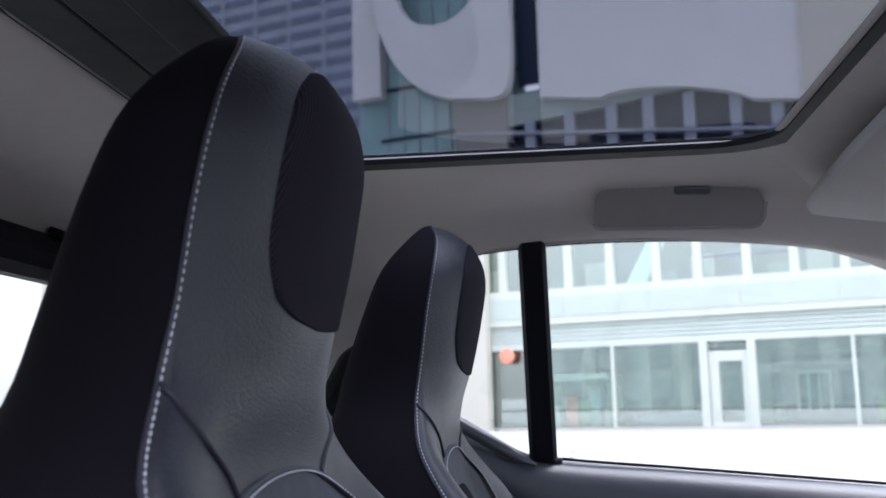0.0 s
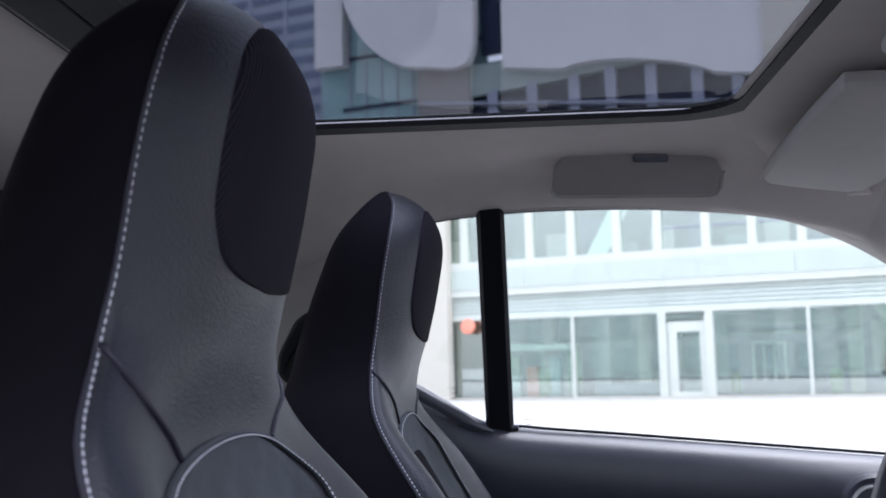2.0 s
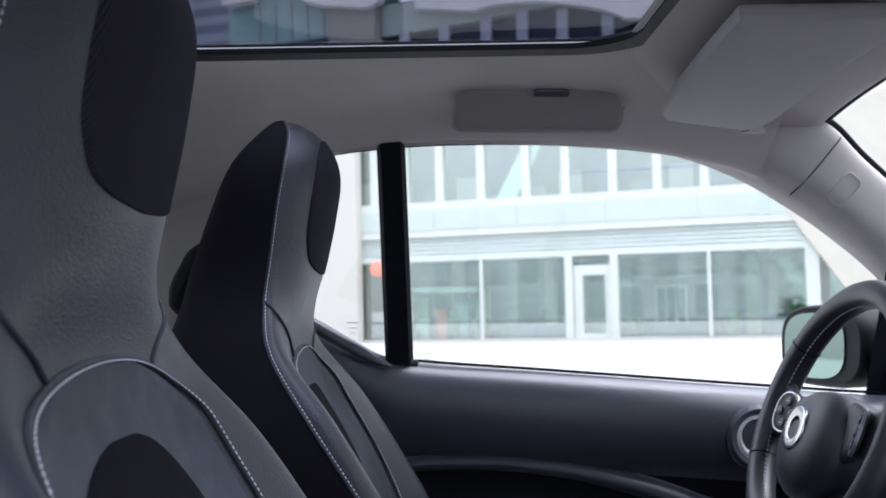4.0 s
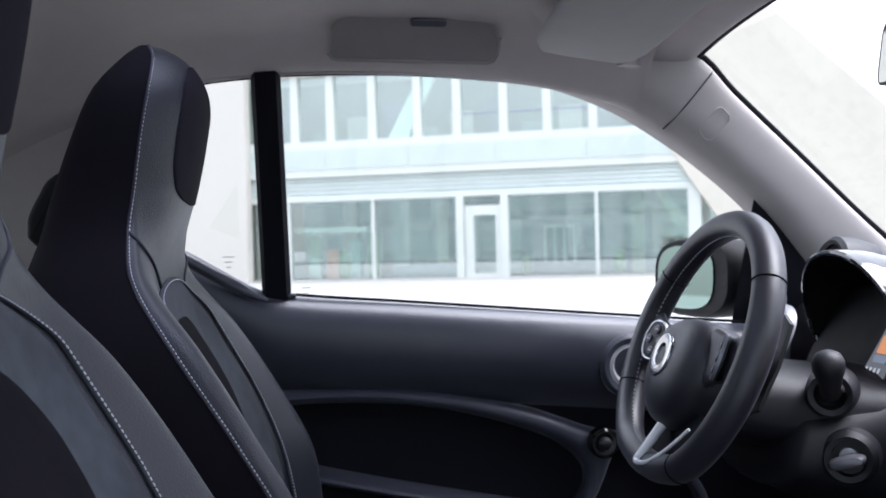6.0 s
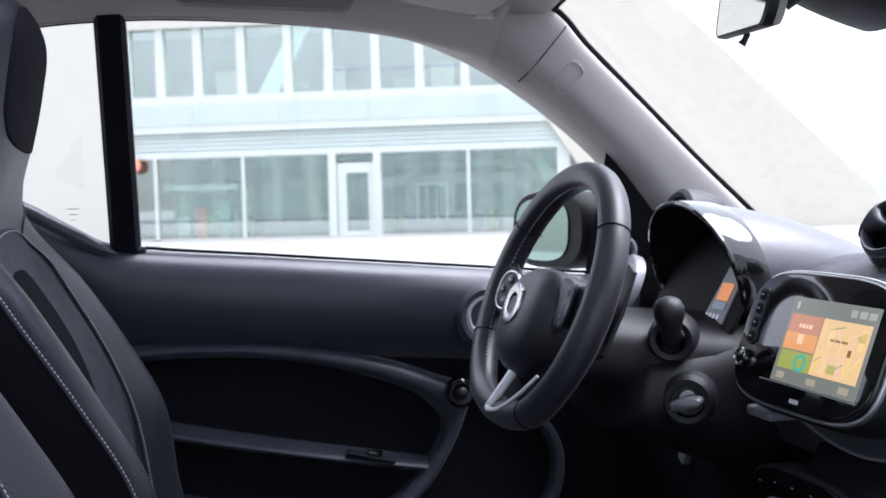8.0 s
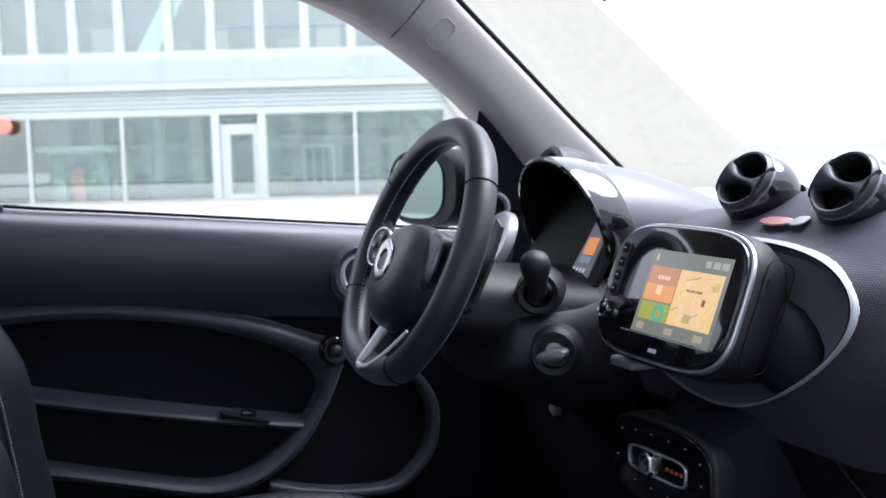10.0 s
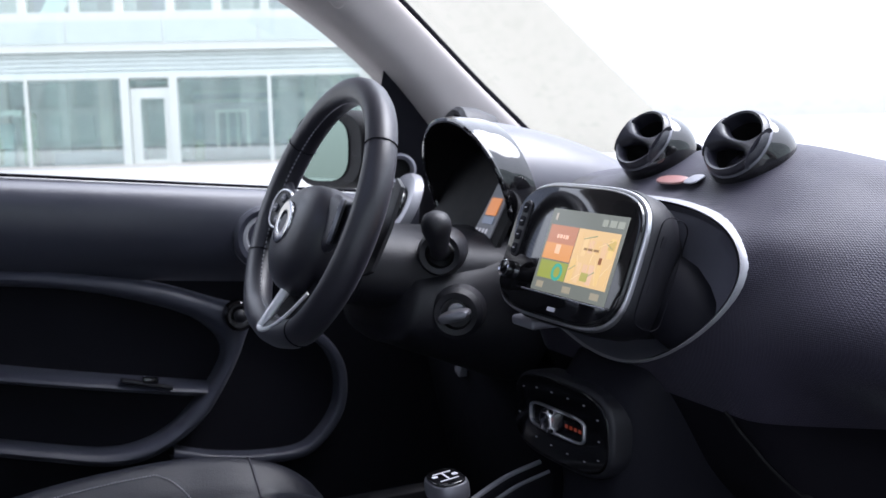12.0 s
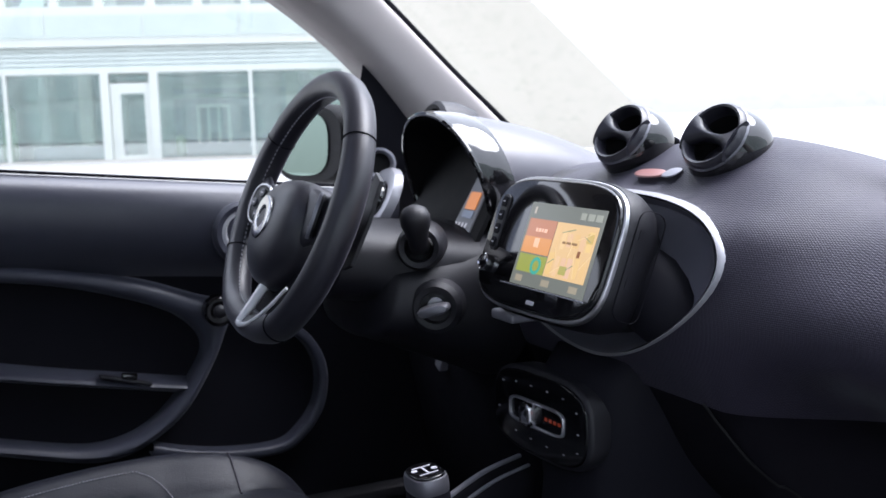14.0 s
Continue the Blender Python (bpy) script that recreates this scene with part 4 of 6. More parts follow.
def seat():
    s = thing("bucket_seat", "dark grey leather bucket seat with pale stitching", "seat", SEAT_FOOT, "front seats")
    zs = [0.50 + 0.842 * (i / 70) for i in range(71)]
    zs = [z for z in zs if z < 1.30] + [1.30 + 0.042 * (1 - (1 - i / 10) ** 2) for i in range(11)]
    fine = [0.50 + 0.80 * i / 150 for i in range(150)] + zs[-11:]
    bm = bmesh.new()
    loft(bm, [[seat_front(z, -1 + 2 * j / 64) for j in range(65)] for z in fine])
    part("backrest", bm, LEATHER, s, "dark grey grained leather front")
    bm = bmesh.new()
    loft(bm, [[seat_rear(z, j / 24) for j in range(25)] for z in zs])
    part("backrest_shell", bm, CLOTH, s, "black cloth sides and back")
    # ribbed insert of the head part: half width over height
    INSERT = ((1.155, 0.02), (1.157, 0.18), (1.16, 0.29), (1.168, 0.395), (1.18, 0.45), (1.195, 0.49), (1.215, 0.505), (1.24, 0.512), (1.27, 0.51), (1.29, 0.48), (1.303, 0.41), (1.312, 0.3), (1.318, 0.04))
    bm = bmesh.new()
    rows = []
    for i in range(61):
        t = 0.5 - 0.5 * math.cos(math.pi * i / 60)
        z = 1.155 + 0.163 * t
        h = curve_at(INSERT, z)[0]
        lift = 0.0020 if 0 < i < 60 else -0.004
        rows.append([seat_front(z, h * q, lift if abs(q) < 0.96 else (0.0008 if abs(q) < 0.99 and 0 < i < 60 else -0.004)) for q in [-1, -0.985, -0.95] + [-0.9 + 1.8 * j / 14 for j in range(15)] + [0.95, 0.985, 1]])
    loft(bm, rows)
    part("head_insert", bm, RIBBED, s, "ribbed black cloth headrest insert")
    # suede centre panel and its dark inlay
    def arch(z_top, half, lift, soft):
        bm = bmesh.new()
        rows = []
        for i in range(41):
            z = z_top - (z_top - 0.52) * (i / 40) ** 1.5
            t = min(1, (z_top - z) / soft)
            h = half * math.sqrt(max(0, 1 - (1 - t) ** 2)) + 0.004
            rows.append([seat_front(z, h * (-1 + 2 * j / 14), lift if 0 < j < 14 and i else -0.002) for j in range(15)])
        loft(bm, rows)
        return bm
    part("centre_panel", arch(1.068, 0.53, 0.003, 0.05), SUEDE, s, "grey suede centre panel")
    part("centre_inlay", arch(1.024, 0.36, 0.005, 0.07), CLOTH, s, "dark cloth inlay of the seat centre")
    # seams
    for sg in (-1, 1):
        run = [seat_front(z, sg) for z in zs if z > 0.55]
        bm = bmesh.new()
        tube(bm, run, 0.0016, 8)
        part("piping", bm, PIPING, s)
        bm = bmesh.new()
        stitches(bm, [seat_front(z, sg * 0.99, 0.0012) for z in zs if z > 0.55])
        part("side_stitching", bm, THREAD, s, "pale side stitching")
        bm = bmesh.new()
        run = bez([seat_front(z, sg * f, 0.001) for z, f in ((1.121, 0.99), (1.116, 0.92), (1.104, 0.72), (1.089, 0.56), (1.075, 0.41), (1.062, 0.33))], 24)
        tube(bm, run, 0.0016, 6)
        part("cross_seam", bm, PIPING, s)
    run = []
    for i in range(61):
        q = -1 + 2 * i / 60
        a = abs(q)
        if a > 0.5:
            z = 1.068 - 0.05 - (1.068 - 0.05 - 0.56) * (a - 0.5) / 0.5
            run.append(seat_front(z, 0.54 * math.copysign(1, q), 0.0045))
        else:
            g = math.pi / 2 * (q / 0.5)
            run.append(seat_front(1.068 - 0.05 * (1 - math.cos(g)), 0.54 * math.sin(g), 0.0045))
    bm = bmesh.new()
    stitches(bm, run)
    part("panel_stitching", bm, THREAD, s, "pale stitching round the centre panel")
    bm = bmesh.new()
    tube(bm, [p - Vector((0.003, 0, -0.0015)) for p in run], 0.0018, 6)
    part("panel_seam", bm, SUEDE, s)
    # cushion
    bm = bmesh.new()
    rows = []
    def cushion_row(t, lift=0.0):
        x = -0.44 + 0.555 * t
        top = curve_at(((0, 0.50), (0.4, 0.515), (0.75, 0.545), (0.9, 0.54), (0.97, 0.50), (1.0, 0.45)), t)[0]
        crest = curve_at(((0, 0.565), (0.3, 0.594), (0.6, 0.602), (0.8, 0.588), (0.93, 0.54), (1.0, 0.455)), t)[0]
        w = 0.262 - 0.05 * max(0, t - 0.6) / 0.4
        c = [(-w, 0.36), (-w - 0.004, 0.45), (-w + 0.004, crest - 0.045), (-w + 0.04, crest), (-w + 0.09, crest - 0.025), (-0.12, top + 0.008), (0, top), (0.12, top + 0.008), (w - 0.09, crest - 0.025), (w - 0.04, crest), (w - 0.004, crest - 0.045), (w + 0.004, 0.45), (w, 0.36)]
        return [Vector((x, p.x, p.y + lift)) - Vector((SEAT_FOOT.x, 0, SEAT_FOOT.z)) for p in bez([(a, b, 0) for a, b in c], 60)]
    rows = [cushion_row(i / 36) for i in range(37)]
    g = loft(bm, rows)
    bm.faces.new(g[-1])
    part("cushion", bm, LEATHER, s, "dark grey leather seat cushion with raised bolsters")
    run = [cushion_row(0.1 + 0.42 * i / 30, 0.002)[42] for i in range(31)] + [cushion_row(0.52 + 0.11 * math.sin(math.pi * j / 24) ** 0.6, 0.002)[42 - j] for j in range(25)] + [cushion_row(0.52 - 0.42 * i / 30, 0.002)[18] for i in range(31)]
    bm = bmesh.new()
    stitches(bm, run)
    part("cushion_stitching", bm, THREAD, s, "pale stitching round the cushion centre")
    for j0, j1 in ((36, 58), (2, 24)):
        bm = bmesh.new()
        tube(bm, cushion_row(0.76, 0.0006)[j0:j1], 0.0016, 6)
        part("cushion_seam", bm, PIPING, s)
    bm = bmesh.new()
    loft(bm, [cushion_row(0.05 + 0.46 * i / 12, 0.0025)[21:40] for i in range(13)])
    part("cushion_centre", bm, SUEDE, s, "grey suede cushion centre")
    bm = bmesh.new()
    box(bm, (0.46, 0.46, 0.1), (0.12, 0, 0.05), bevel=0.02)
    part("seat_base", bm, MATTE, s)
    return s


driver_seat = seat()
passenger_seat = copy_thing(driver_seat, Matrix.Translation(SEAT_FOOT + Vector((-0.040, -0.641, 0.015))))

bm = bmesh.new()
fin = [(-0.69, 1.203), (-0.722, 1.186), (-0.735, 1.167), (-0.746, 1.145), (-0.748, 1.129), (-0.746, 1.118), (-0.727, 1.106), (-0.692, 1.124)]
slab(bm, [(p.x - SEAT_FOOT.x, p.y - SEAT_FOOT.z) for p in bez([(a, b, 0) for a, b in fin + fin[:1]], 40)[:-1]], 0.03, Matrix.Translation((0, -0.04, 0)) @ Matrix.Rotation(radians(90), 4, "X"), 0.008)
part("belt_guide", bm, RUBBER, driver_seat, "black seat belt guide")

# ---------- steering wheel ----------
wheel = thing("steering_wheel", "black leather steering wheel with silver lower spoke", "steering wheel")
WHEEL = Matrix.Translation((0.03, 0.325, 0.965)) @ Matrix.Rotation(radians(22.5), 4, "Y") @ Matrix(((0, 0, -1, 0), (-1, 0, 0, 0), (0, 1, 0, 0), (0, 0, 0, 1)))
# local: x to the wheel's right, y up in its plane, z towards the driver
wheel.matrix_world = WHEEL
RIM_W, RIM_H, RIM_R = 0.177, 0.164, 0.0175


def rim_point(a):
    x, y = RIM_W * math.cos(a), RIM_H * math.sin(a)
    if y < -0.138:
        y = -0.138 + (y + 0.138) * 0.6
    return Vector((x, y, 0))


bm = bmesh.new()
tube(bm, [rim_point(2 * math.pi * i / 72) for i in range(72)], RIM_R, 14, True, 1.12, (0, 0, 1))
rim = part("rim", bm, RIM_LEATHER, wheel, "black leather rim")
for a in (33, 147, 205, 302):
    p, q = rim_point(radians(a)), rim_point(radians(a + 1))
    t = (q - p).normalized()
    bm = bmesh.new()
    s = t.cross(Vector((0, 0, 1)))
    tube(bm, [p + s * RIM_R * 1.01 * math.cos(g) + Vector((0, 0, 1)) * RIM_R * 1.13 * math.sin(g) for g in [2 * math.pi * i / 24 for i in range(24)]], 0.0009, 5, True)
    part("rim_seam", bm, MATTE, rim)
bm = bmesh.new()
pts = []
for i in range(300):
    a = 2 * math.pi * i / 300
    p = rim_point(a)
    pts.append(p * (1 - RIM_R * 0.98 / p.length) + Vector((0, 0, 0.004)))
stitches(bm, pts, 0.0010, 0.004, 0.0026)
part("rim_stitching", bm, material("grey_thread", (0.42, 0.42, 0.45), 0.8), rim, "grey inner stitching")
HUB = Matrix.Translation((0, -0.034, 0))
bm = bmesh.new()
rows = []
for sc, z in ((1.0, -0.05), (1.04, -0.03), (1.06, -0.012), (1.04, 0.002), (0.97, 0.014), (0.86, 0.022), (0.7, 0.0285), (0.5, 0.0325), (0.28, 0.0345), (0.05, 0.035)):
    rows.append([HUB @ Vector((a * sc * (1 + 0.12 * b / 0.06), b * sc, z)) for a, b in ring(0.150, 0.136, 48, 2.2)])
loft(bm, rows, True, True)
hub = part("hub", bm, RIM_LEATHER, wheel, "black airbag cover")
bm = bmesh.new()
slab(bm, ring(0.056, n=36), 0.004, HUB @ Matrix.Translation((0, 0.012, 0.0325)), 0.0015, ring(0.028, n=36))
part("emblem_ring", bm, CHROME, hub, "chrome ring emblem")
bm = bmesh.new()
slab(bm, ring(0.031, n=36), 0.002, HUB @ Matrix.Translation((0, 0.012, 0.0320)))
part("emblem_core", bm, MATTE, hub, "dark emblem core")
bm = bmesh.new()
slab(bm, rrect(0.016, 0.0025, 0.001, 2), 0.0008, HUB @ Matrix.Translation((0.030, 0.040, 0.0255)) @ Matrix.Rotation(radians(-16), 4, "X"))
part("airbag_mark", bm, MATTE, hub, "embossed airbag mark")
for sg in (-1, 1):
    bm = bmesh.new()
    rows = []
    for i in range(11):
        f = i / 10
        x = sg * (0.055 + (RIM_W - 0.058) * f)
        y = -0.010 + 0.012 * f
        h = 0.040 - 0.014 * math.sin(math.pi * f) ** 1.3 + 0.004 * f
        rows.append([Vector((x, y + h * math.copysign(abs(math.sin(g)) ** 0.6, math.sin(g)), -0.002 - 0.002 * f + 0.010 * math.cos(g))) for g in [2 * math.pi * j / 16 for j in range(16)]])
    loft(bm, rows, True, True)
    spoke = part("side_spoke", bm, RIM_LEATHER, wheel, "black leather side spoke")
    PAD = Matrix.Translation((sg * 0.113, -0.004, 0.008)) @ Matrix.Rotation(sg * radians(-20), 4, "Y")
    bm = bmesh.new()
    slab(bm, ring(0.040, 0.054, 32, 2.4), 0.006, PAD @ Matrix.Translation((0, 0, -0.003)), 0.002)
    pad = part("button_pad", bm, BLACK, spoke, "black button pad")
    bm = bmesh.new()
    slab(bm, ring(0.042, 0.056, 32, 2.4), 0.004, PAD, 0.001, ring(0.037, 0.051, 32, 2.4))
    part("button_surround", bm, CUP if sg > 0 else SILVER, spoke, "silver button surround")
    for bx, by in ((0, 0.015), (0, -0.015), (-0.011, 0), (0.011, 0)):
        bm = bmesh.new()
        slab(bm, ring(0.012, 0.012, 16), 0.003, PAD @ Matrix.Translation((bx, by, 0.002)), 0.001)
        part("button", bm, SOFT, pad)
        bm = bmesh.new()
        slab(bm, rrect(0.005, 0.0015, 0.0005, 2), 0.0005, PAD @ Matrix.Translation((bx, by, 0.005)))
        part("button_mark", bm, THREAD, pad)
# silver loop of the lower spoke: a broad arm, a thin arm and the bend between them
bm = bmesh.new()
run = bez([(0.002, -0.090, -0.001), (0.006, -0.1000, 0.004), (0.0066, -0.123, 0.011), (0.0066, -0.1457, 0.018), (0.006, -0.1540, 0.0205), (0.020, -0.1545, 0.0205), (0.042, -0.1464, 0.018), (0.0705, -0.1232, 0.013), (0.095, -0.0935, 0.007)], 60)
wide = [curve_at(((0.0, 0.0084), (0.12, 0.0078), (0.36, 0.0066), (0.46, 0.0056), (0.52, 0.0048), (0.6, 0.0036), (0.75, 0.0029), (1.0, 0.0024)), i / 60)[0] for i in range(61)]
tube(bm, run, wide, 16, False, 0.85)
part("lower_spoke", bm, SILVER_PAINT, wheel, "satin silver lower spoke loop", 50)
bm = bmesh.new()
slab(bm, [(-0.04, -0.075), (0.10, -0.075), (0.09, -0.14), (-0.034, -0.155)][::-1], 0.006, Matrix.Translation((0, 0, -0.014)))
part("spoke_backing", bm, MATTE, wheel, "", 0)

# ---------- dashboard ----------
dash = thing("dashboard", "dark cloth-covered dashboard with a silver-rimmed recess", "dashboard")


def dash_profile(y, n=60):
    """The dashboard's section at y: from the windscreen over the top and down its face."""
    b = math.exp(-((y + 0.06) / 0.20) ** 2)
    d = max(0.0, min(1.0, (y - 0.16) / 0.12))
    r = max(0.0, min(1.0, (-0.188 - y) / 0.125))
    r = r * r * (3 - 2 * r)
    c = [(0.76, 0.955), (0.66, 0.99 - 0.008 * r), (0.56, 1.003 - 0.012 * r), (0.48, 1.006 + 0.015 * b - 0.012 * r), (0.41, 1.003 + 0.042 * b - 0.012 * r), (0.355 + 0.035 * r, 0.995 + 0.028 * b - 0.012 * r), (0.305 + 0.03 * d + 0.040 * r, 0.985 - 0.01 * d - 0.010 * r), (0.268 + 0.05 * d + 0.038 * r, 0.955 - 0.02 * d - 0.008 * r), (0.252 + 0.06 * d + 0.018 * r, 0.90), (0.250 + 0.06 * d + 0.030 * r, 0.855), (0.262 + 0.05 * d + 0.090 * r, 0.81), (0.285 + 0.04 * d + 0.150 * r, 0.765), (0.315 + 0.02 * d + 0.14 * r, 0.71), (0.36 + 0.11 * r, 0.66), (0.42 + 0.06 * r, 0.62)]
    return [Vector((q.x, y, q.y)) for q in bez([(a, z, 0) for a, z in c], n)]


HOLE_Y, HOLE_Z, HOLE_W, HOLE_H = 0.005, 0.903, 0.384, 0.172


def hole_ratio(y, z):
    """Below 1 inside the recess, 1 on its rim."""
    e = 1 + 4.2 * (max(HOLE_Z - 0.1, min(HOLE_Z + 0.1, z)) - HOLE_Z)
    return (abs((y - HOLE_Y) / e / (HOLE_W / 2)) ** 2.1 + abs((z - HOLE_Z) / (HOLE_H / 2)) ** 2.1) ** (1 / 2.1)


def dash_face(y, z):
    """The face's x at a height, round the recess."""
    return curve_at(((0.74, 0.285), (0.80, 0.262), (0.85, 0.250), (0.90, 0.252), (0.955, 0.268), (0.985, 0.297), (1.0, 0.318)), z)[0]


NY = 120
rows = [dash_profile(-0.68 + 1.36 * i / NY, 110) for i in range(NY + 1)]
bm = bmesh.new()
grid = loft(bm, rows)
gone = [v for g in grid for v in g if v.co.x < 0.345 and hole_ratio(v.co.y, v.co.z) < 0.97]
bmesh.ops.delete(bm, geom=gone, context="VERTS")
for v in bm.verts:
    q = hole_ratio(v.co.y, v.co.z)
    if v.is_boundary and v.co.x < 0.36 and q < 1.2:
        z = HOLE_Z + (v.co.z - HOLE_Z) / q
        y = HOLE_Y + (v.co.y - HOLE_Y) / q * (1 + 4.2 * (z - HOLE_Z)) / (1 + 4.2 * (v.co.z - HOLE_Z))
        v.co = (dash_face(y, z) - 0.002, y, z)
low = [f for f in bm.faces if f.calc_center_median().z < 0.797]
side_faces = [f for f in bm.faces if f.calc_center_median().y > 0.185 and f.calc_center_median().x < 0.36 and f.calc_center_median().z >= 0.797]
lower = bmesh.new()
for f in low:
    lower.faces.new([lower.verts.new(v.co) for v in f.verts])
bmesh.ops.remove_doubles(lower, verts=lower.verts, dist=1e-5)
driver_side = bmesh.new()
for f in side_faces:
    driver_side.faces.new([driver_side.verts.new(v.co) for v in f.verts])
bmesh.ops.remove_doubles(driver_side, verts=driver_side.verts, dist=1e-5)
bmesh.ops.delete(bm, geom=low + side_faces, context="FACES")
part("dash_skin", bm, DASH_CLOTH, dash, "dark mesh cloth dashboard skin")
part("driver_dash", driver_side, BLACK, dash, "grained black dash behind the steering wheel")
for v in lower.verts:
    v.co.x += 0.003
part("lower_dash", lower, LOWER, dash, "grained black lower dashboard")


def rim_run(scale, push, n=96):
    out = []
    for a, b in ring(HOLE_W * scale, HOLE_H * scale, n, 2.1):
        y, z = HOLE_Y + a * (1 + 4.2 * b), HOLE_Z + b
        out.append(Vector((dash_face(y, z) + push, y, z)))
    for _ in range(10):
        out = [Vector(((out[i - 1].x + p.x * 2 + out[(i + 1) % n].x) / 4, p.y, p.z)) for i, p in enumerate(out)]
    return out


bm = bmesh.new()
rim_rows = rim_run(1.018, 0.002), rim_run(1.010, -0.004), rim_run(0.994, -0.006), rim_run(0.982, -0.004), rim_run(0.972, 0.002)
loft(bm, rim_rows, True)
part("recess_rim", bm, RIM_SILVER, dash, "satin silver rim", 60)
bm = bmesh.new()
loft(bm, [rim_run(0.968, -0.003), rim_run(0.93, 0.008), rim_run(0.86, 0.022), rim_run(0.75, 0.030), rim_run(0.5, 0.034), rim_run(0.1, 0.034)], True)
part("recess_bowl", bm, material("smooth_grey_black_plastic", (0.13, 0.13, 0.165), 0.5, vary=0.1, bump=0.15, bump_scale=1400), dash, "smooth black recess")
bm = bmesh.new()
box(bm, (0.3, 1.36, 0.42), (0.60, 0, 0.5))
part("bulkhead", bm, MATTE, dash, "", 0)
bm = bmesh.new()
box(bm, (0.05, 1.36, 0.5), (0.80, 0, 0.72))
part("firewall", bm, MATTE, dash, "", 0)
# glove box lid
bm = bmesh.new()
slab(bm, rrect(0.42, 0.19, 0.03), 0.012, Matrix.Translation((0.440, -0.40, 0.70)) @ Matrix.Rotation(radians(32), 4, "Y") @ TO_REAR, 0.004)
part("glove_box_lid", bm, LOWER, dash, "black glove box lid")
# hazard switch between the vents
bm = bmesh.new()
slab(bm, ring(0.050, 0.018, 28, 2.4), 0.0022, Matrix.Translation((0.326, -0.008, 1.006)) @ Matrix.Rotation(radians(-24), 4, "Y") @ Matrix.Rotation(radians(90), 4, "Z"), 0.0015)
hz = part("hazard_switch", bm, material("red_switch", (0.34, 0.17, 0.16), 0.3, coat=0.3), dash, "red hazard light switch")
bm = bmesh.new()
slab(bm, ring(0.022, 0.021, 24, 2.6), 0.0016, Matrix.Translation((0.328, -0.042, 1.008)) @ Matrix.Rotation(radians(-24), 4, "Y") @ Matrix.Rotation(radians(90), 4, "Z"), 0.0015)
part("switch_end", bm, CUP, hz, "grey end of the switch")

# ---------- instrument hood ----------
hood = thing("instrument_hood", "gloss-edged black instrument hood over the dials", "instrument panel")
HOOD_Y = 0.328
HOOD_SKIN = material("matte_dark_hood_skin", (0.072, 0.070, 0.086), 0.32, vary=0.1, bump=0.2, bump_scale=1200, spec=0.75, sheen=0.2)


def hood_point(f, j, k=40, grow=0.0):
    w, h = 0.115 - 0.03 * f * f + grow, 0.098 - 0.055 * f * f + grow
    a = math.pi * (1.30 - 1.60 * j / k)
    side = 1 - math.sin(max(0.0, min(math.pi, a)))
    lean = (0.030 * side + 0.026 * max(0.0, -math.sin(a))) * max(0.0, 1 - f) ** 1.5
    return Vector((0.214 + 0.26 * f + lean, HOOD_Y + w * math.copysign(abs(math.cos(a)) ** 0.9, math.cos(a)), 0.982 + h * math.sin(a) - 0.01 * f))


bm = bmesh.new()
loft(bm, [[hood_point(0.2 + 0.8 * i / 12, j) for j in range(41)] for i in range(13)])
part("hood_shell", bm, HOOD_SKIN, hood, "matte black hood")
bm = bmesh.new()
loft(bm, [[hood_point(0.2 * i / 5, j, 40, 0.003 if 0 < i < 5 else 0.001) for j in range(41)] for i in range(6)])
part("hood_band", bm, GLOSS, hood, "gloss black band round the hood")
bm = bmesh.new()
loft(bm, [[hood_point(f, j, 40, -0.006) for j in range(41)] for f in (0, 0.1, 0.2, 0.3, 0.42)])
part("hood_inside", bm, RUBBER, hood, "")
bm = bmesh.new()
tube(bm, [hood_point(0, j, 40, -0.002) for j in range(41)], 0.004, 8)
part("hood_edge", bm, GLOSS, hood, "gloss black hood edge")
DIALS = Matrix.Translation((0.264, HOOD_Y, 0.972)) @ Matrix.Rotation(radians(28), 4, "Y") @ TO_REAR
bm = bmesh.new()
slab(bm, ring(0.222, 0.20, 40, 3), 0.006, DIALS @ Matrix.Translation((0, -0.03, 0)))
face = part("dial_face", bm, RUBBER, hood, "black dial face")
bm = bmesh.new()
slab(bm, [(0.088, -0.07), (0.088, 0.03), (0.050, 0.03), (0.036, -0.07)], 0.002, DIALS @ Matrix.Translation((0.0, 0.0, 0.006)))
part("info_screen", bm, glowing("grey_screen", (0.30, 0.31, 0.34), 0.05), face, "lit grey information screen", 0)
bm = bmesh.new()
slab(bm, rrect(0.028, 0.024, 0.002), 0.001, DIALS @ Matrix.Translation((0.066, -0.012, 0.0085)))
part("info_tile", bm, glowing("orange_tile", (1.0, 0.34, 0.06), 0.16), face, "orange tile of the screen", 0)
bm = bmesh.new()
slab(bm, rrect(0.028, 0.010, 0.002), 0.001, DIALS @ Matrix.Translation((0.066, -0.031, 0.0085)))
part("info_strip", bm, glowing("blue_grey_strip", (0.35, 0.42, 0.55), 0.09), face, "blue-grey strip of the screen", 0)
bm = bmesh.new()
for k in range(4):
    box(bm, (0.004, 0.006, 0.001), DIALS @ Vector((0.046 + 0.009 * k, -0.046, 0.0088)), DIALS.to_3x3().to_4x4())
part("screen_marks", bm, glowing("white_marks", (0.8, 0.8, 0.85), 0.12), face, "", 0)
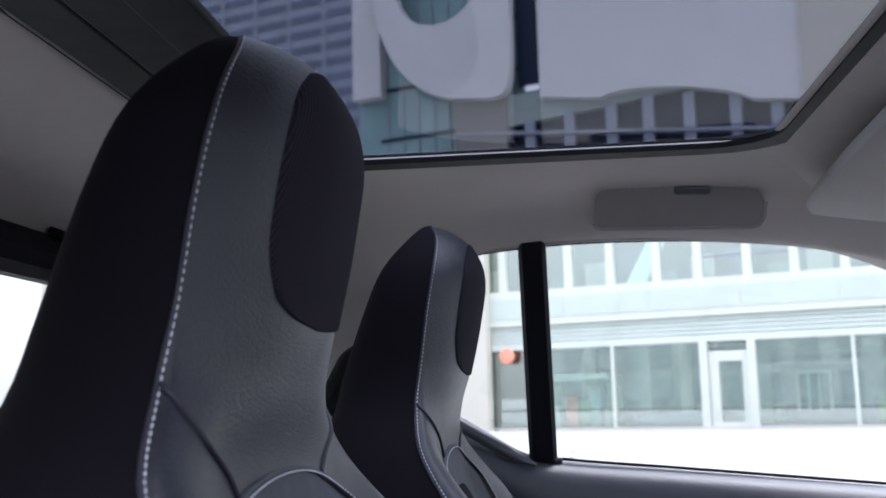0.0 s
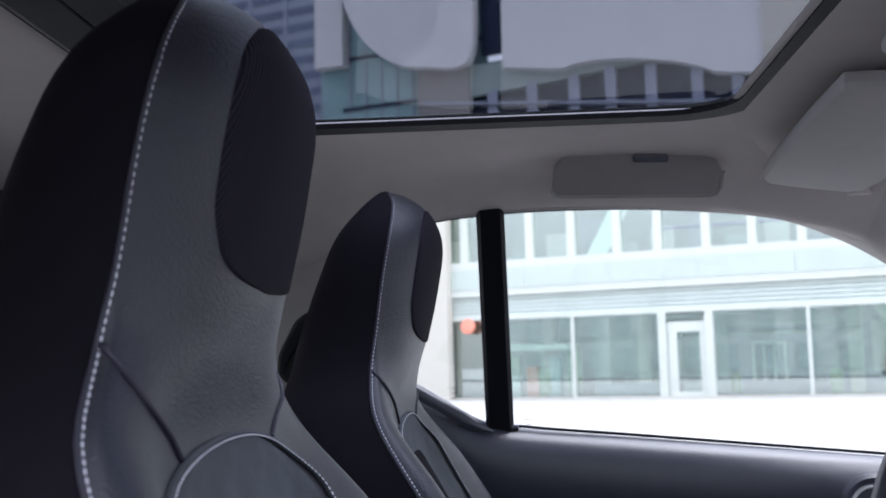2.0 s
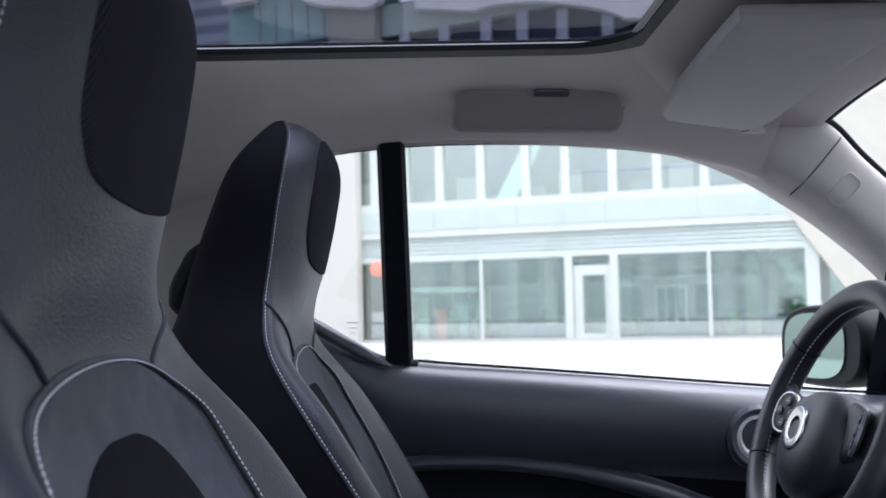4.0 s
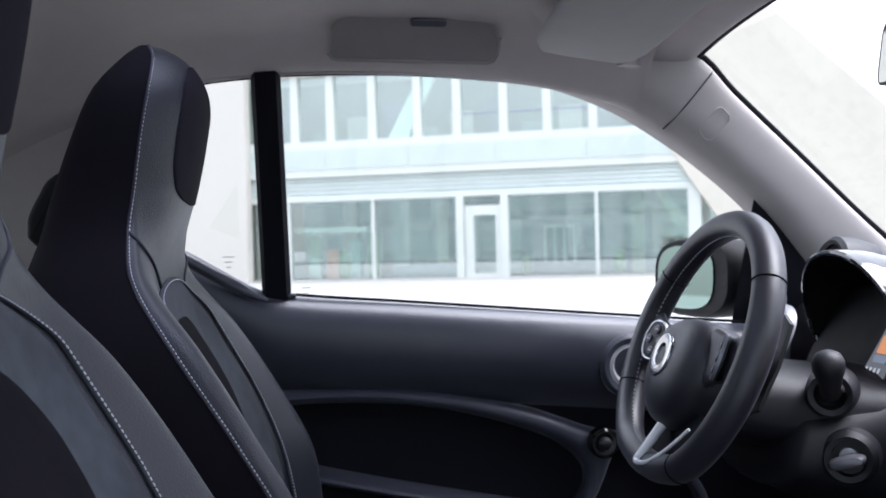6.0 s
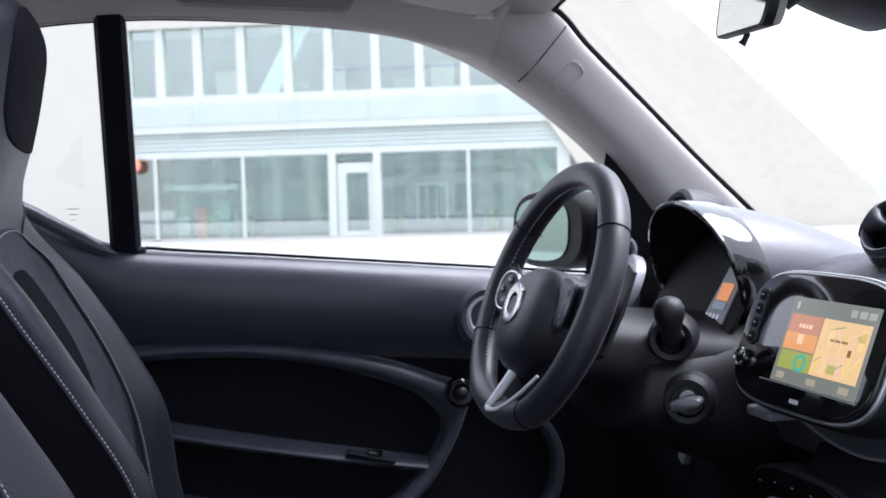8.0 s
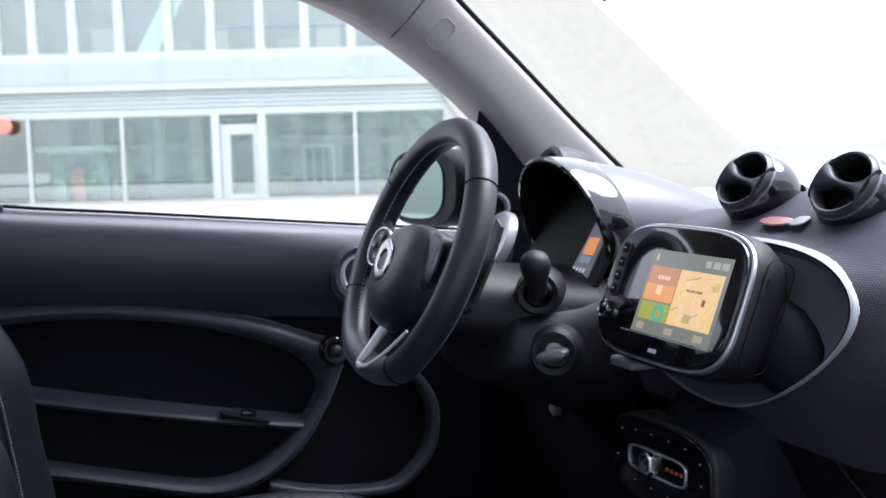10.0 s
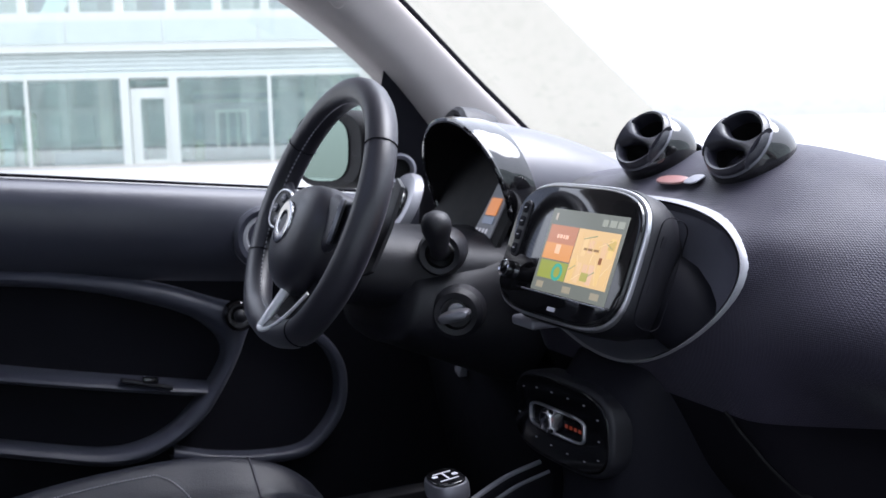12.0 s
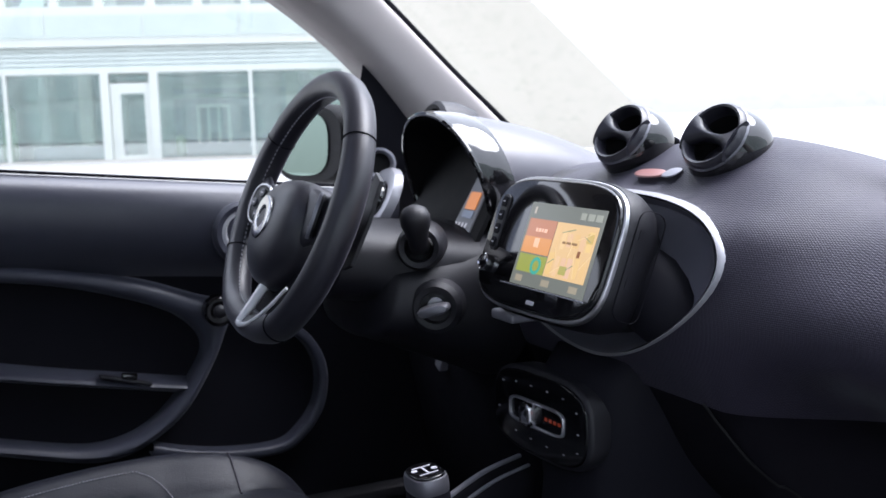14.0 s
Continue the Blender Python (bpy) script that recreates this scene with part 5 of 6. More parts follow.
# round rev counter standing behind the hood
pod = thing("rev_counter_pod", "round gloss black rev counter pod on the dash", "gauge")
POD = Matrix.Translation((0.345, 0.52, 1.045)) @ Matrix.Rotation(radians(-80), 4, "Y")
bm = bmesh.new()
lathe(bm, [(0.038, 0.03), (0.044, 0.034), (0.050, 0.028), (0.052, 0.0), (0.046, -0.03), (0.03, -0.05), (0.0, -0.055)], POD)
part("pod_shell", bm, BLACK, pod)
bm = bmesh.new()
lathe(bm, [(0.0, 0.024), (0.04, 0.026)], POD)
part("gauge_face", bm, MATTE, pod)
bm = bmesh.new()
tube(bm, [(0.37, 0.52, 0.96), (0.36, 0.52, 1.02)], 0.02, 12)
part("pod_foot", bm, BLACK, pod)
# side vent at the dash end
end_vent = thing("side_air_vent", "black ball air vent with a broad silver collar", "air vent")
SV = Matrix.Translation((0.274, 0.640, 0.941)) @ Matrix.Rotation(radians(-62), 4, "Y")
bm = bmesh.new()
lathe(bm, [(0.031, 0.000), (0.034, 0.006), (0.048, 0.010), (0.056, 0.008), (0.060, 0.002), (0.061, -0.006)], SV)
part("collar", bm, RIM_SILVER, end_vent, "broad silver collar")
bm = bmesh.new()
lathe(bm, [(0.015, 0.022), (0.022, 0.024), (0.028, 0.017), (0.031, 0.004), (0.030, -0.02)], SV)
part("ball", bm, GLOSS, end_vent)
bm = bmesh.new()
lathe(bm, [(0.021, 0.0235), (0.017, 0.010), (0.0, 0.003)], SV)
part("throat", bm, MATTE, end_vent)

# ---------- multimedia display ----------
display = thing("multimedia_display", "gloss black touch screen unit showing a map", "display")
display.matrix_world = Matrix.Translation((0.210, 0.007, 0.933)) @ Matrix.Rotation(radians(2.1), 4, "Z") @ Matrix.Rotation(radians(20.8), 4, "Y") @ Matrix.Rotation(radians(0.7), 4, "X") @ TO_REAR
DX, DY = -0.014, 0.001
bm = bmesh.new()
slab(bm, [(a + DX, b + DY) for a, b in ring(0.234, 0.146, 56, 4.0)], 0.012, Matrix.Translation((0.0, 0, -0.008)), 0.004)
part("front_plate", bm, GLOSS, display, "gloss black front plate")
bm = bmesh.new()
slab(bm, [(a + DX, b + DY) for a, b in ring(0.2405, 0.1525, 56, 4.0)], 0.012, Matrix.Translation((0, 0, -0.013)), 0.002, [(a + DX, b + DY) for a, b in ring(0.2325, 0.1445, 56, 4.0)])
part("silver_rim", bm, SILVER, display, "satin silver rim")
bm = bmesh.new()
loft(bm, [[Vector((a * s + DX, b * s + DY - dz, z)) for a, b in ring(0.245, 0.157, 56, 4.0)] for s, z, dz in ((0.985, -0.006, 0), (1.0, -0.012, 0), (0.995, -0.030, 0), (0.95, -0.046, 0.002), (0.84, -0.062, 0.006), (0.6, -0.11, 0.015))], True)
part("housing", bm, BLACK, display, "black rear housing")


def tile(name, x0, x1, y0, y1, z, color, strength, parent):
    bm = bmesh.new()
    k = SW / 0.076 if parent is not display else 1.0
    slab(bm, [(x1 * k, y0), (x1 * k, y1), (x0 * k, y1), (x0 * k, y0)], 0.0004, Matrix.Translation((0, 0, z)))
    return part(name, bm, glowing(name + "_glow", color, strength), parent, "", 0)


SW, SH = 0.068, 0.046
scr = tile("screen", -SW, SW, -SH, SH, 0.0040, (0.16, 0.17, 0.14), 0.30, display)
scr.location.x = 0.014
tagged(scr, "lit colour screen with a map and tiles")
tile("clock_tile", -0.070, -0.012, -0.010, 0.028, 0.0046, (0.66, 0.28, 0.15), 0.22, scr)
tile("clock_glow", -0.070, -0.012, -0.010, 0.008, 0.0051, (0.86, 0.38, 0.12), 0.24, scr)
tile("eco_tile", -0.070, -0.012, -0.031, -0.0115, 0.0046, (0.42, 0.46, 0.09), 0.22, scr)
tile("map_tile", -0.0105, 0.070, -0.031, 0.028, 0.0046, (0.84, 0.56, 0.25), 0.26, scr)
random.seed(9)
for k in range(12):
    x0, y0 = -0.009 + 0.0128 * (k % 6), -0.029 + 0.029 * (k // 6)
    tone = random.random()
    tile("map_block", x0 + 0.003 * random.random(), x0 + 0.010, y0 + 0.004 * random.random(), y0 + 0.016 + 0.010 * random.random(), 0.00485, (0.84 + 0.08 * tone, 0.54 + 0.10 * tone, 0.22 + 0.14 * random.random()), 0.26, scr)
for k, (x0, x1) in enumerate(((-0.066, -0.052), (-0.010, 0.006), (0.046, 0.062))):
    tile("menu_icon", x0, x1, -0.042, -0.035, 0.0046, (0.55, 0.48, 0.33), 0.18, scr)
for x0, x1 in ((0.030, 0.040), (0.044, 0.056), (0.059, 0.071)):
    tile("status_mark", x0, x1, 0.0335, 0.0405, 0.0046, (0.48, 0.50, 0.40), 0.2, scr)
tile("status_pin", -0.066, -0.062, 0.0335, 0.041, 0.0046, (0.7, 0.62, 0.5), 0.2, scr)
for x0, w in ((-0.050, 0.004), (-0.044, 0.005), (-0.037, 0.003), (-0.032, 0.006)):
    tile("clock_mark", x0, x0 + w, 0.014, 0.018, 0.0056, (1.0, 0.6, 0.4), 0.26, scr)
tile("clock_icon", -0.046, -0.036, -0.003, 0.007, 0.0056, (1.0, 0.6, 0.35), 0.26, scr)
bm = bmesh.new()
slab(bm, ring(0.019, n=30), 0.0004, Matrix.Translation((-0.027, -0.0225, 0.0051)), hole=ring(0.012, n=30))
part("eco_ring", bm, glowing("teal_ring", (0.08, 0.55, 0.40), 0.2), scr, "teal ring", 0)
random.seed(4)
for k in range(11):
    a = radians((28, -62, 28, 12, -50, 80, 30, -70, 20, -20, 44)[k])
    cx, cy = -0.003 + 0.0065 * k, -0.026 + 0.05 * random.random()
    ln = 0.010 + 0.018 * random.random()
    dx, dy = math.cos(a) * ln / 2, math.sin(a) * ln / 2
    x0, x1 = max(-0.009, min(0.068, cx - dx)), max(-0.009, min(0.068, cx + dx))
    y0, y1 = max(-0.029, min(0.026, cy - dy)), max(-0.029, min(0.026, cy + dy))
    bm = bmesh.new()
    tube(bm, [(x0 * 0.895, y0, 0.005), (x1 * 0.895, y1, 0.005)], 0.0006, 5)
    part("map_road", bm, glowing("road_glow", (0.93, 0.66, 0.32), 0.26) if k % 3 else glowing("lane_glow", (0.32, 0.36, 0.2), 0.25), scr, "", 0)
tile("map_park", 0.018, 0.032, -0.026, -0.017, 0.0049, (0.50, 0.45, 0.12), 0.25, scr)
tile("map_park", 0.054, 0.066, 0.010, 0.020, 0.0049, (0.7, 0.5, 0.15), 0.25, scr)
tile("map_pin", 0.044, 0.049, -0.006, 0.001, 0.0052, (0.35, 0.12, 0.03), 0.2, scr)
for x0, w in ((0.010, 0.006), (0.018, 0.009), (0.029, 0.010)):
    tile("map_word", x0, x0 + w, 0.006, 0.0085, 0.0052, (0.40, 0.22, 0.08), 0.2, scr)
# keys beside the screen
bm = bmesh.new()
slab(bm, rrect(0.015, 0.066, 0.007), 0.003, Matrix.Translation((-0.108, 0.018, 0.003)), 0.001)
keys = part("key_strip", bm, BLACK, display, "black key strip")
for k in range(4):
    bm = bmesh.new()
    slab(bm, rrect(0.010, 0.012, 0.003), 0.002, Matrix.Translation((-0.108, 0.042 - 0.016 * k, 0.0055)), 0.0008)
    part("key", bm, MATTE, keys)
    bm = bmesh.new()
    slab(bm, rrect(0.004, 0.0012, 0.0005, 2), 0.0004, Matrix.Translation((-0.108, 0.042 - 0.016 * k, 0.0076)))
    part("key_mark", bm, THREAD, keys)
bm = bmesh.new()
lathe(bm, [(0.0, 0.007), (0.007, 0.007), (0.009, 0.006), (0.010, 0.0)], Matrix.Translation((-0.112, -0.031, 0.003)), 24)
vol = part("volume_knob", bm, GLOSS, display, "volume knob with chrome ring")
bm = bmesh.new()
lathe(bm, [(0.0075, 0.0068), (0.009, 0.0080), (0.0103, 0.0068), (0.0103, 0.003)], Matrix.Translation((-0.112, -0.031, 0.003)), 24)
part("knob_ring", bm, CHROME, vol)
bm = bmesh.new()
slab(bm, rrect(0.014, 0.0045, 0.001), 0.001, Matrix.Translation((-0.004, -0.062, 0.004)))
part("badge", bm, THREAD, display, "small pale badge")
# bright ledge below the screen, and the neck that carries the unit
bm = bmesh.new()
box(bm, (2 * SW + 0.02, 0.0016, 0.0015), (0.006, -SH - 0.0015, 0.0045), bevel=0.0005)
part("screen_ledge", bm, CUP, display, "thin grey ledge below the screen")
bm = bmesh.new()
rows = []
for f, w, h in ((0.0, 0.060, 0.040), (0.25, 0.064, 0.045), (0.5, 0.062, 0.045), (0.75, 0.050, 0.036), (0.92, 0.030, 0.022), (1.0, 0.006, 0.004)):
    rows.append([Vector((0.055 + 0.100 * f + a * 0.004, -0.008 - 0.030 * f + b * h * 1.15, -0.076 - 0.004 * f + a * w * 0.6)) for a, b in ring(1.7, 1.7, 36, 2.4)])
loft(bm, rows, True, True)
part("neck", bm, MATTE, display, "rounded black neck behind the unit")
# buttons on the housing's flank
for k in range(3):
    bm = bmesh.new()
    box(bm, (0.0008, 0.011, 0.005), (0.1222 + DX, 0.03 - 0.024 * k + DY, -0.022))
    part("side_mark", bm, BLACK, display, "embossed mark on the flank")


# ---------- round air vents on the dash top ----------
def air_vent(m):
    v = thing("air_vent", "gloss black ball-shaped air vent on the dash top", "air vent", group="dash vents")
    bm = bmesh.new()
    lathe(bm, [(0.0445 * math.sin(radians(a)), 0.0445 * math.cos(radians(a))) for a in range(56, 172, 8)])
    part("ball", bm, GLOSS, v)
    bm = bmesh.new()
    lathe(bm, [(0.0380, 0.0245), (0.0368, 0.031), (0.0345, 0.0335), (0.0322, 0.0325), (0.0308, 0.028), (0.0300, 0.018)])
    part("vent_lip", bm, VENT_BLACK, v, "soft black lip")
    bm = bmesh.new()
    lathe(bm, [(0.0302, 0.020), (0.0295, 0.008), (0.025, -0.008), (0.0, -0.018)])
    part("throat", bm, RUBBER, v, "dark throat")
    bm = bmesh.new()
    rows = []
    for i in range(13):
        f = -1 + 2 * i / 12
        wd = 0.0045 + 0.019 * abs(f) ** 2.6
        x = 0.0325 * f
        rows.append([Vector((x, a * wd, 0.022 + 0.006 * f * f + b * 0.009)) for a, b in ring(2, 2, 18, 2.0)])
    loft(bm, rows, True, True)
    part("vane", bm, VENT_BLACK, v, "wide soft black vane")
    bm = bmesh.new()
    lathe(bm, [(0.0372, 0.0247), (0.0380, 0.0258), (0.0390, 0.0247), (0.0393, 0.0235)])
    part("vent_ring", bm, DARK_METAL, v, "thin chrome ring")
    v.matrix_world = m
    return v


VENT = Matrix.Translation((0.366, 0.072, 1.034)) @ Matrix.Rotation(radians(7), 4, "Z") @ Matrix.Rotation(radians(-57), 4, "Y") @ Matrix.Rotation(radians(78), 4, "Z")
vent = air_vent(VENT)
copy_thing(vent, Matrix.Translation((0.0, -0.158, -0.003)) @ VENT)
for dy in (0, -0.158):
    bm = bmesh.new()
    lathe(bm, [(0.050, -0.03), (0.0475, 0.0), (0.043, 0.008), (0.041, 0.004)], Matrix.Translation((0.385, 0.072 + dy, 1.012)) @ Matrix.Rotation(radians(-35), 4, "Y"))
    part("vent_socket", bm, DASH_CLOTH, dash, "cloth-covered vent socket")

# ---------- centre console and controls ----------
console = thing("centre_console", "matte black centre console", "console")
bm = bmesh.new()
rows = []
for z, x, w in ((0.32, 0.20, 0.11), (0.55, 0.21, 0.11), (0.66, 0.225, 0.115), (0.72, 0.222, 0.118), (0.79, 0.232, 0.125), (0.82, 0.26, 0.14)):
    rows.append([Vector((x + 0.30 * abs(sy) ** 7, 0.01 + w * (0.8 * sy + 0.2 * sy ** 3), z)) for sy in [-1 + 2 * q / 24 for q in range(25)]])
loft(bm, rows)
part("console_body", bm, MATTE, console)
bm = bmesh.new()
box(bm, (0.5, 0.2, 0.26), (-0.02, 0.0, 0.47), bevel=0.025)
part("tunnel", bm, MATTE, console)
bm = bmesh.new()
for dy, top in ((0.0, 0.66), (-0.022, 0.655)):
    edge = bez([(0.245, 0.146 + dy, top), (0.18, 0.116 + dy, top), (0.10, 0.062 + dy, top - 0.002), (0.02, 0.03 + dy, top - 0.02)], 20)
    loft(bm, [[p + Vector((0.003, -0.005, -0.16)), p + Vector((0.003, -0.005, -0.004)), p + Vector((0.001, -0.003, 0)), p + Vector((-0.001, 0.003, 0)), p + Vector((-0.003, 0.005, -0.004)), p + Vector((-0.003, 0.005, -0.16))] for p in edge], True, True)
part("console_rail", bm, BLACK, console, "satin black console edge")
ICON = material("grey_print", (0.34, 0.34, 0.36), 0.6)
climate = thing("climate_panel", "gloss black climate control panel with silver knob", "control panel")
climate.matrix_world = Matrix.Translation((0.213, 0.046, 0.742)) @ Matrix.Rotation(radians(2.2), 4, "Y") @ Matrix.Rotation(radians(-1.4), 4, "X") @ TO_REAR
bm = bmesh.new()
slab(bm, ring(0.206, 0.100, 48, 3.4), 0.03, Matrix.Translation((0, 0, -0.030)), 0.006)
part("panel_surround", bm, BLACK, climate, "black panel surround")
bm = bmesh.new()
slab(bm, ring(0.196, 0.091, 48, 3.4), 0.012, Matrix.Translation((0, 0, -0.010)), 0.003)
panel = part("panel", bm, material("piano_black_panel", (0.004, 0.004, 0.005), 0.12, spec=0.3), climate, "gloss black panel")
bm = bmesh.new()
slab(bm, ring(0.116, 0.030, 48, 5), 0.003, Matrix.Translation((0, 0.0, 0.002)), 0.001, ring(0.110, 0.0245, 48, 5))
part("slider_frame", bm, SILVER, climate, "silver slider frame")
bm = bmesh.new()
slab(bm, rrect(0.022, 0.026, 0.007), 0.012, Matrix.Translation((-0.010, 0.0, 0.002)), 0.004)
part("slider_knob", bm, CHROME, climate, "chrome slider knob")
for k, (x, y) in enumerate([(-0.075, 0.026), (-0.045, 0.030), (-0.012, 0.031), (0.022, 0.031), (0.054, 0.030), (0.080, 0.020), (-0.084, -0.006), (0.083, -0.002), (0.082, -0.022), (-0.045, -0.027), (-0.012, -0.029), (0.022, -0.030), (0.056, -0.030)]):
    bm = bmesh.new()
    slab(bm, rrect(0.0042, 0.0015, 0.0006, 2), 0.0004, Matrix.Translation((x, y, 0.0022)))
    part("button_mark", bm, ICON, panel)
for k in range(4):
    bm = bmesh.new()
    slab(bm, rrect(0.006, 0.004, 0.001, 2), 0.0005, Matrix.Translation((0.020 + 0.009 * k, 0.0, 0.0022)))
    part("red_mark", bm, glowing("red_mark_glow", (0.8, 0.10, 0.03), 0.03), panel)
lever = thing("gear_lever", "black leather gear lever with a gloss selector plate", "gear lever", (0.062, -0.008, 0.60))
lever.rotation_euler = (0, radians(-6), 0)
bm = bmesh.new()
loft(bm, [[Vector((a * s, b * s, z)) for a, b in ring(0.039, 0.049, 28, 2.8)] for s, z in ((0.4, -0.06), (0.5, 0.0), (0.72, 0.03), (0.98, 0.075), (1.02, 0.10), (0.98, 0.108))], True, True)
part("grip", bm, MATTE, lever, "black leather grip")
bm = bmesh.new()
loft(bm, [[Vector((a * s, b * s, z)) for a, b in ring(0.039, 0.049, 28, 2.8)] for s, z in ((0.99, 0.106), (1.03, 0.110), (1.02, 0.118), (0.96, 0.122), (0.9, 0.1225))], True, True)
part("knob_collar", bm, DARK_METAL, lever, "silver collar")
bm = bmesh.new()
slab(bm, ring(0.034, 0.044, 28, 2.8), 0.003, Matrix.Translation((0, 0, 0.1222)), 0.001)
top = part("selector_plate", bm, GLOSS, lever, "gloss selector plate")
for dx, dy, w, h in ((0, 0.010, 0.020, 0.0015), (0, -0.010, 0.020, 0.0015), (0, 0.0, 0.0018, 0.020), (0.010, 0.0, 0.006, 0.006), (-0.010, 0.004, 0.006, 0.005)):
    bm = bmesh.new()
    slab(bm, rrect(w, h, min(w, h) * 0.3, 2), 0.0006, Matrix.Translation((dx, dy, 0.1251)))
    part("gate_mark", bm, THREAD, top)

# ---------- steering column ----------
column = thing("steering_column", "black plastic steering column cover", "steering column")
bm = bmesh.new()
rows = []
for i in range(11):
    f = i / 10
    w, h = 0.100 + 0.035 * f, 0.050 + 0.006 * f
    cx, cz = 0.055 + 0.24 * f, 0.905 - 0.035 * f
    rows.append([Vector((cx + 0.25 * b * h, 0.322 + a * w, cz + b * h)) for a, b in ring(2, 2, 40, 2.6)])
rows.insert(0, [Vector((0.047 + 0.2 * b * 0.04, 0.322 + a * 0.085, 0.905 + b * 0.040)) for a, b in ring(2, 2, 40, 2.6)])
loft(bm, rows, True, True)
part("cover", bm, COLUMN, column, "grained black cover")
bm = bmesh.new()
rows = []
for i in range(9):
    f = i / 8
    w, h = 0.12 + 0.02 * f, 0.055 + 0.06 * f
    rows.append([Vector((0.115 + 0.18 * f + 0.25 * b * h, 0.318 + a * w, 0.855 - 0.01 * f + b * h)) for a, b in ring(2, 2, 36, 2.6)])
for sc, x in ((0.97, 0.108), (0.85, 0.100), (0.5, 0.095)):
    rows.insert(0, [Vector((x + 0.25 * b * 0.055, 0.318 + a * 0.12 * sc, 0.855 + b * 0.055 * sc)) for a, b in ring(2, 2, 36, 2.6)])
loft(bm, rows, True, True)
part("lower_cover", bm, COLUMN, column, "grained black lower cover")
NEAR = Matrix.Rotation(radians(90), 4, "X")
STALK = Matrix.Translation((0.148, 0.205, 0.920)) @ Matrix.Rotation(radians(-32), 4, "Z") @ NEAR
bm = bmesh.new()
lathe(bm, [(0.016, 0.004), (0.018, 0.014), (0.024, 0.016), (0.028, 0.008), (0.030, -0.03)], STALK)
part("stalk_socket", bm, BLACK, column, "round stalk socket")
bm = bmesh.new()
tube(bm, [STALK @ Vector(p) for p in ((0, 0, -0.01), (0.0, 0.004, 0.02), (0.002, 0.014, 0.036), (0.002, 0.024, 0.044), (0.002, 0.033, 0.050), (0.002, 0.041, 0.0545), (0.002, 0.047, 0.0575), (0.002, 0.051, 0.0595), (0.002, 0.0525, 0.060))], [0.011, 0.011, 0.012, 0.0145, 0.0175, 0.0175, 0.0150, 0.0095, 0.001], 22)
part("wiper_stalk", bm, BLACK, column, "stubby black control stalk")
KEY = Matrix.Translation((0.160, 0.190, 0.848)) @ Matrix.Rotation(radians(-34), 4, "Z") @ NEAR
bm = bmesh.new()
lathe(bm, [(0.0, 0.0), (0.018, 0.001), (0.0195, 0.010), (0.026, 0.012), (0.032, 0.006), (0.035, -0.04)], KEY)
part("ignition_lock", bm, BLACK, column, "round ignition lock collar")
bm = bmesh.new()
lathe(bm, [(0.0, 0.004), (0.010, 0.004), (0.012, 0.0)], KEY @ Matrix.Translation((0, 0.002, 0)), 20)
part("lock_face", bm, SILVER, column, "steel lock face")
key = thing("ignition_key", "grey car key in the ignition lock", "key")
key.matrix_world = KEY @ Matrix.Rotation(radians(14), 4, "Z")
bm = bmesh.new()
loft(bm, [[Vector((a * s, b * s, z)) for a, b in ring(0.040, 0.013, 28, 2.6)] for s, z in ((0.5, 0.003), (0.8, 0.007), (1, 0.016), (1, 0.030), (0.85, 0.036), (0.4, 0.038))], True, True)
part("key_bow", bm, DARK_METAL, key, "grey key bow")
# paddle behind the wheel
for sg, at in ((-1, 0.190), (1, 0.460)):
    paddle = thing("shift_paddle", "thin black shift paddle behind the steering wheel", "paddle", group="shift paddles")
    bm = bmesh.new()
    slab(bm, [(-0.012, -0.06), (0.010, -0.052), (0.020, 0.0), (0.016, 0.05), (-0.006, 0.06), (-0.012, 0.0)], 0.005, Matrix.Translation((0.072, at, 0.955 if sg < 0 else 0.918)) @ Matrix.Rotation(radians(22), 4, "Y") @ TO_REAR @ Matrix.Diagonal((-sg, 1, 1, 1)), 0.0015)
    part("paddle_blade", bm, BLACK, paddle)
# pedal and knee panel below
bm = bmesh.new()
box(bm, (0.04, 0.40, 0.32), (0.34, 0.42, 0.60), Matrix.Rotation(radians(-12), 4, "Y"), bevel=0.02)
part("knee_panel", bm, MATTE, dash, "matte black knee panel")

# ---------- roof fittings ----------
rear_mirror = thing("rear_view_mirror", "black-framed rear-view mirror below the roof", "mirror")
mirror_turn = Matrix.Rotation(radians(-18.5), 4, "Z") @ Matrix.Rotation(radians(9), 4, "Y") @ Matrix.Rotation(radians(6), 4, "X")
rear_mirror.matrix_world = Matrix.Translation((0.106, -0.035, 1.270)) @ mirror_turn @ TO_REAR
bm = bmesh.new()
o = [(a * (1 + 0.06 * b / 0.03), b) for a, b in rrect(0.250, 0.064, 0.016)]
loft(bm, [[Vector((a * s, b * s, z)) for a, b in o] for s, z in ((0.965, 0.002), (1.0, 0.0), (1.0, -0.008), (0.86, -0.018), (0.5, -0.026))], True)
part("housing", bm, BLACK, rear_mirror, "black mirror housing")
bm = bmesh.new()
slab(bm, [(a * 0.955, b * 0.93) for a, b in o], 0.002, Matrix.Translation((0, 0, -0.0005)))
part("mirror_glass", bm, MIRROR, rear_mirror, "mirror glass", 0)
bm = bmesh.new()
tube(bm, [(-0.012, -0.03, -0.012), (-0.012, -0.037, -0.010), (-0.012, -0.041, -0.008)], [0.003, 0.003, 0.0042], 10)
part("dip_lever", bm, BLACK, rear_mirror, "small dip lever")
bm = bmesh.new()
tube(bm, [(0.02, 0.0, -0.03), (0.03, 0.03, -0.06), (0.03, 0.07, -0.09)], 0.012, 12)
part("mirror_stem", bm, BLACK, rear_mirror)
sensor = thing("sensor_housing", "dark grey sensor housing on the windscreen", "sensor")
bm = bmesh.new()
rows = []
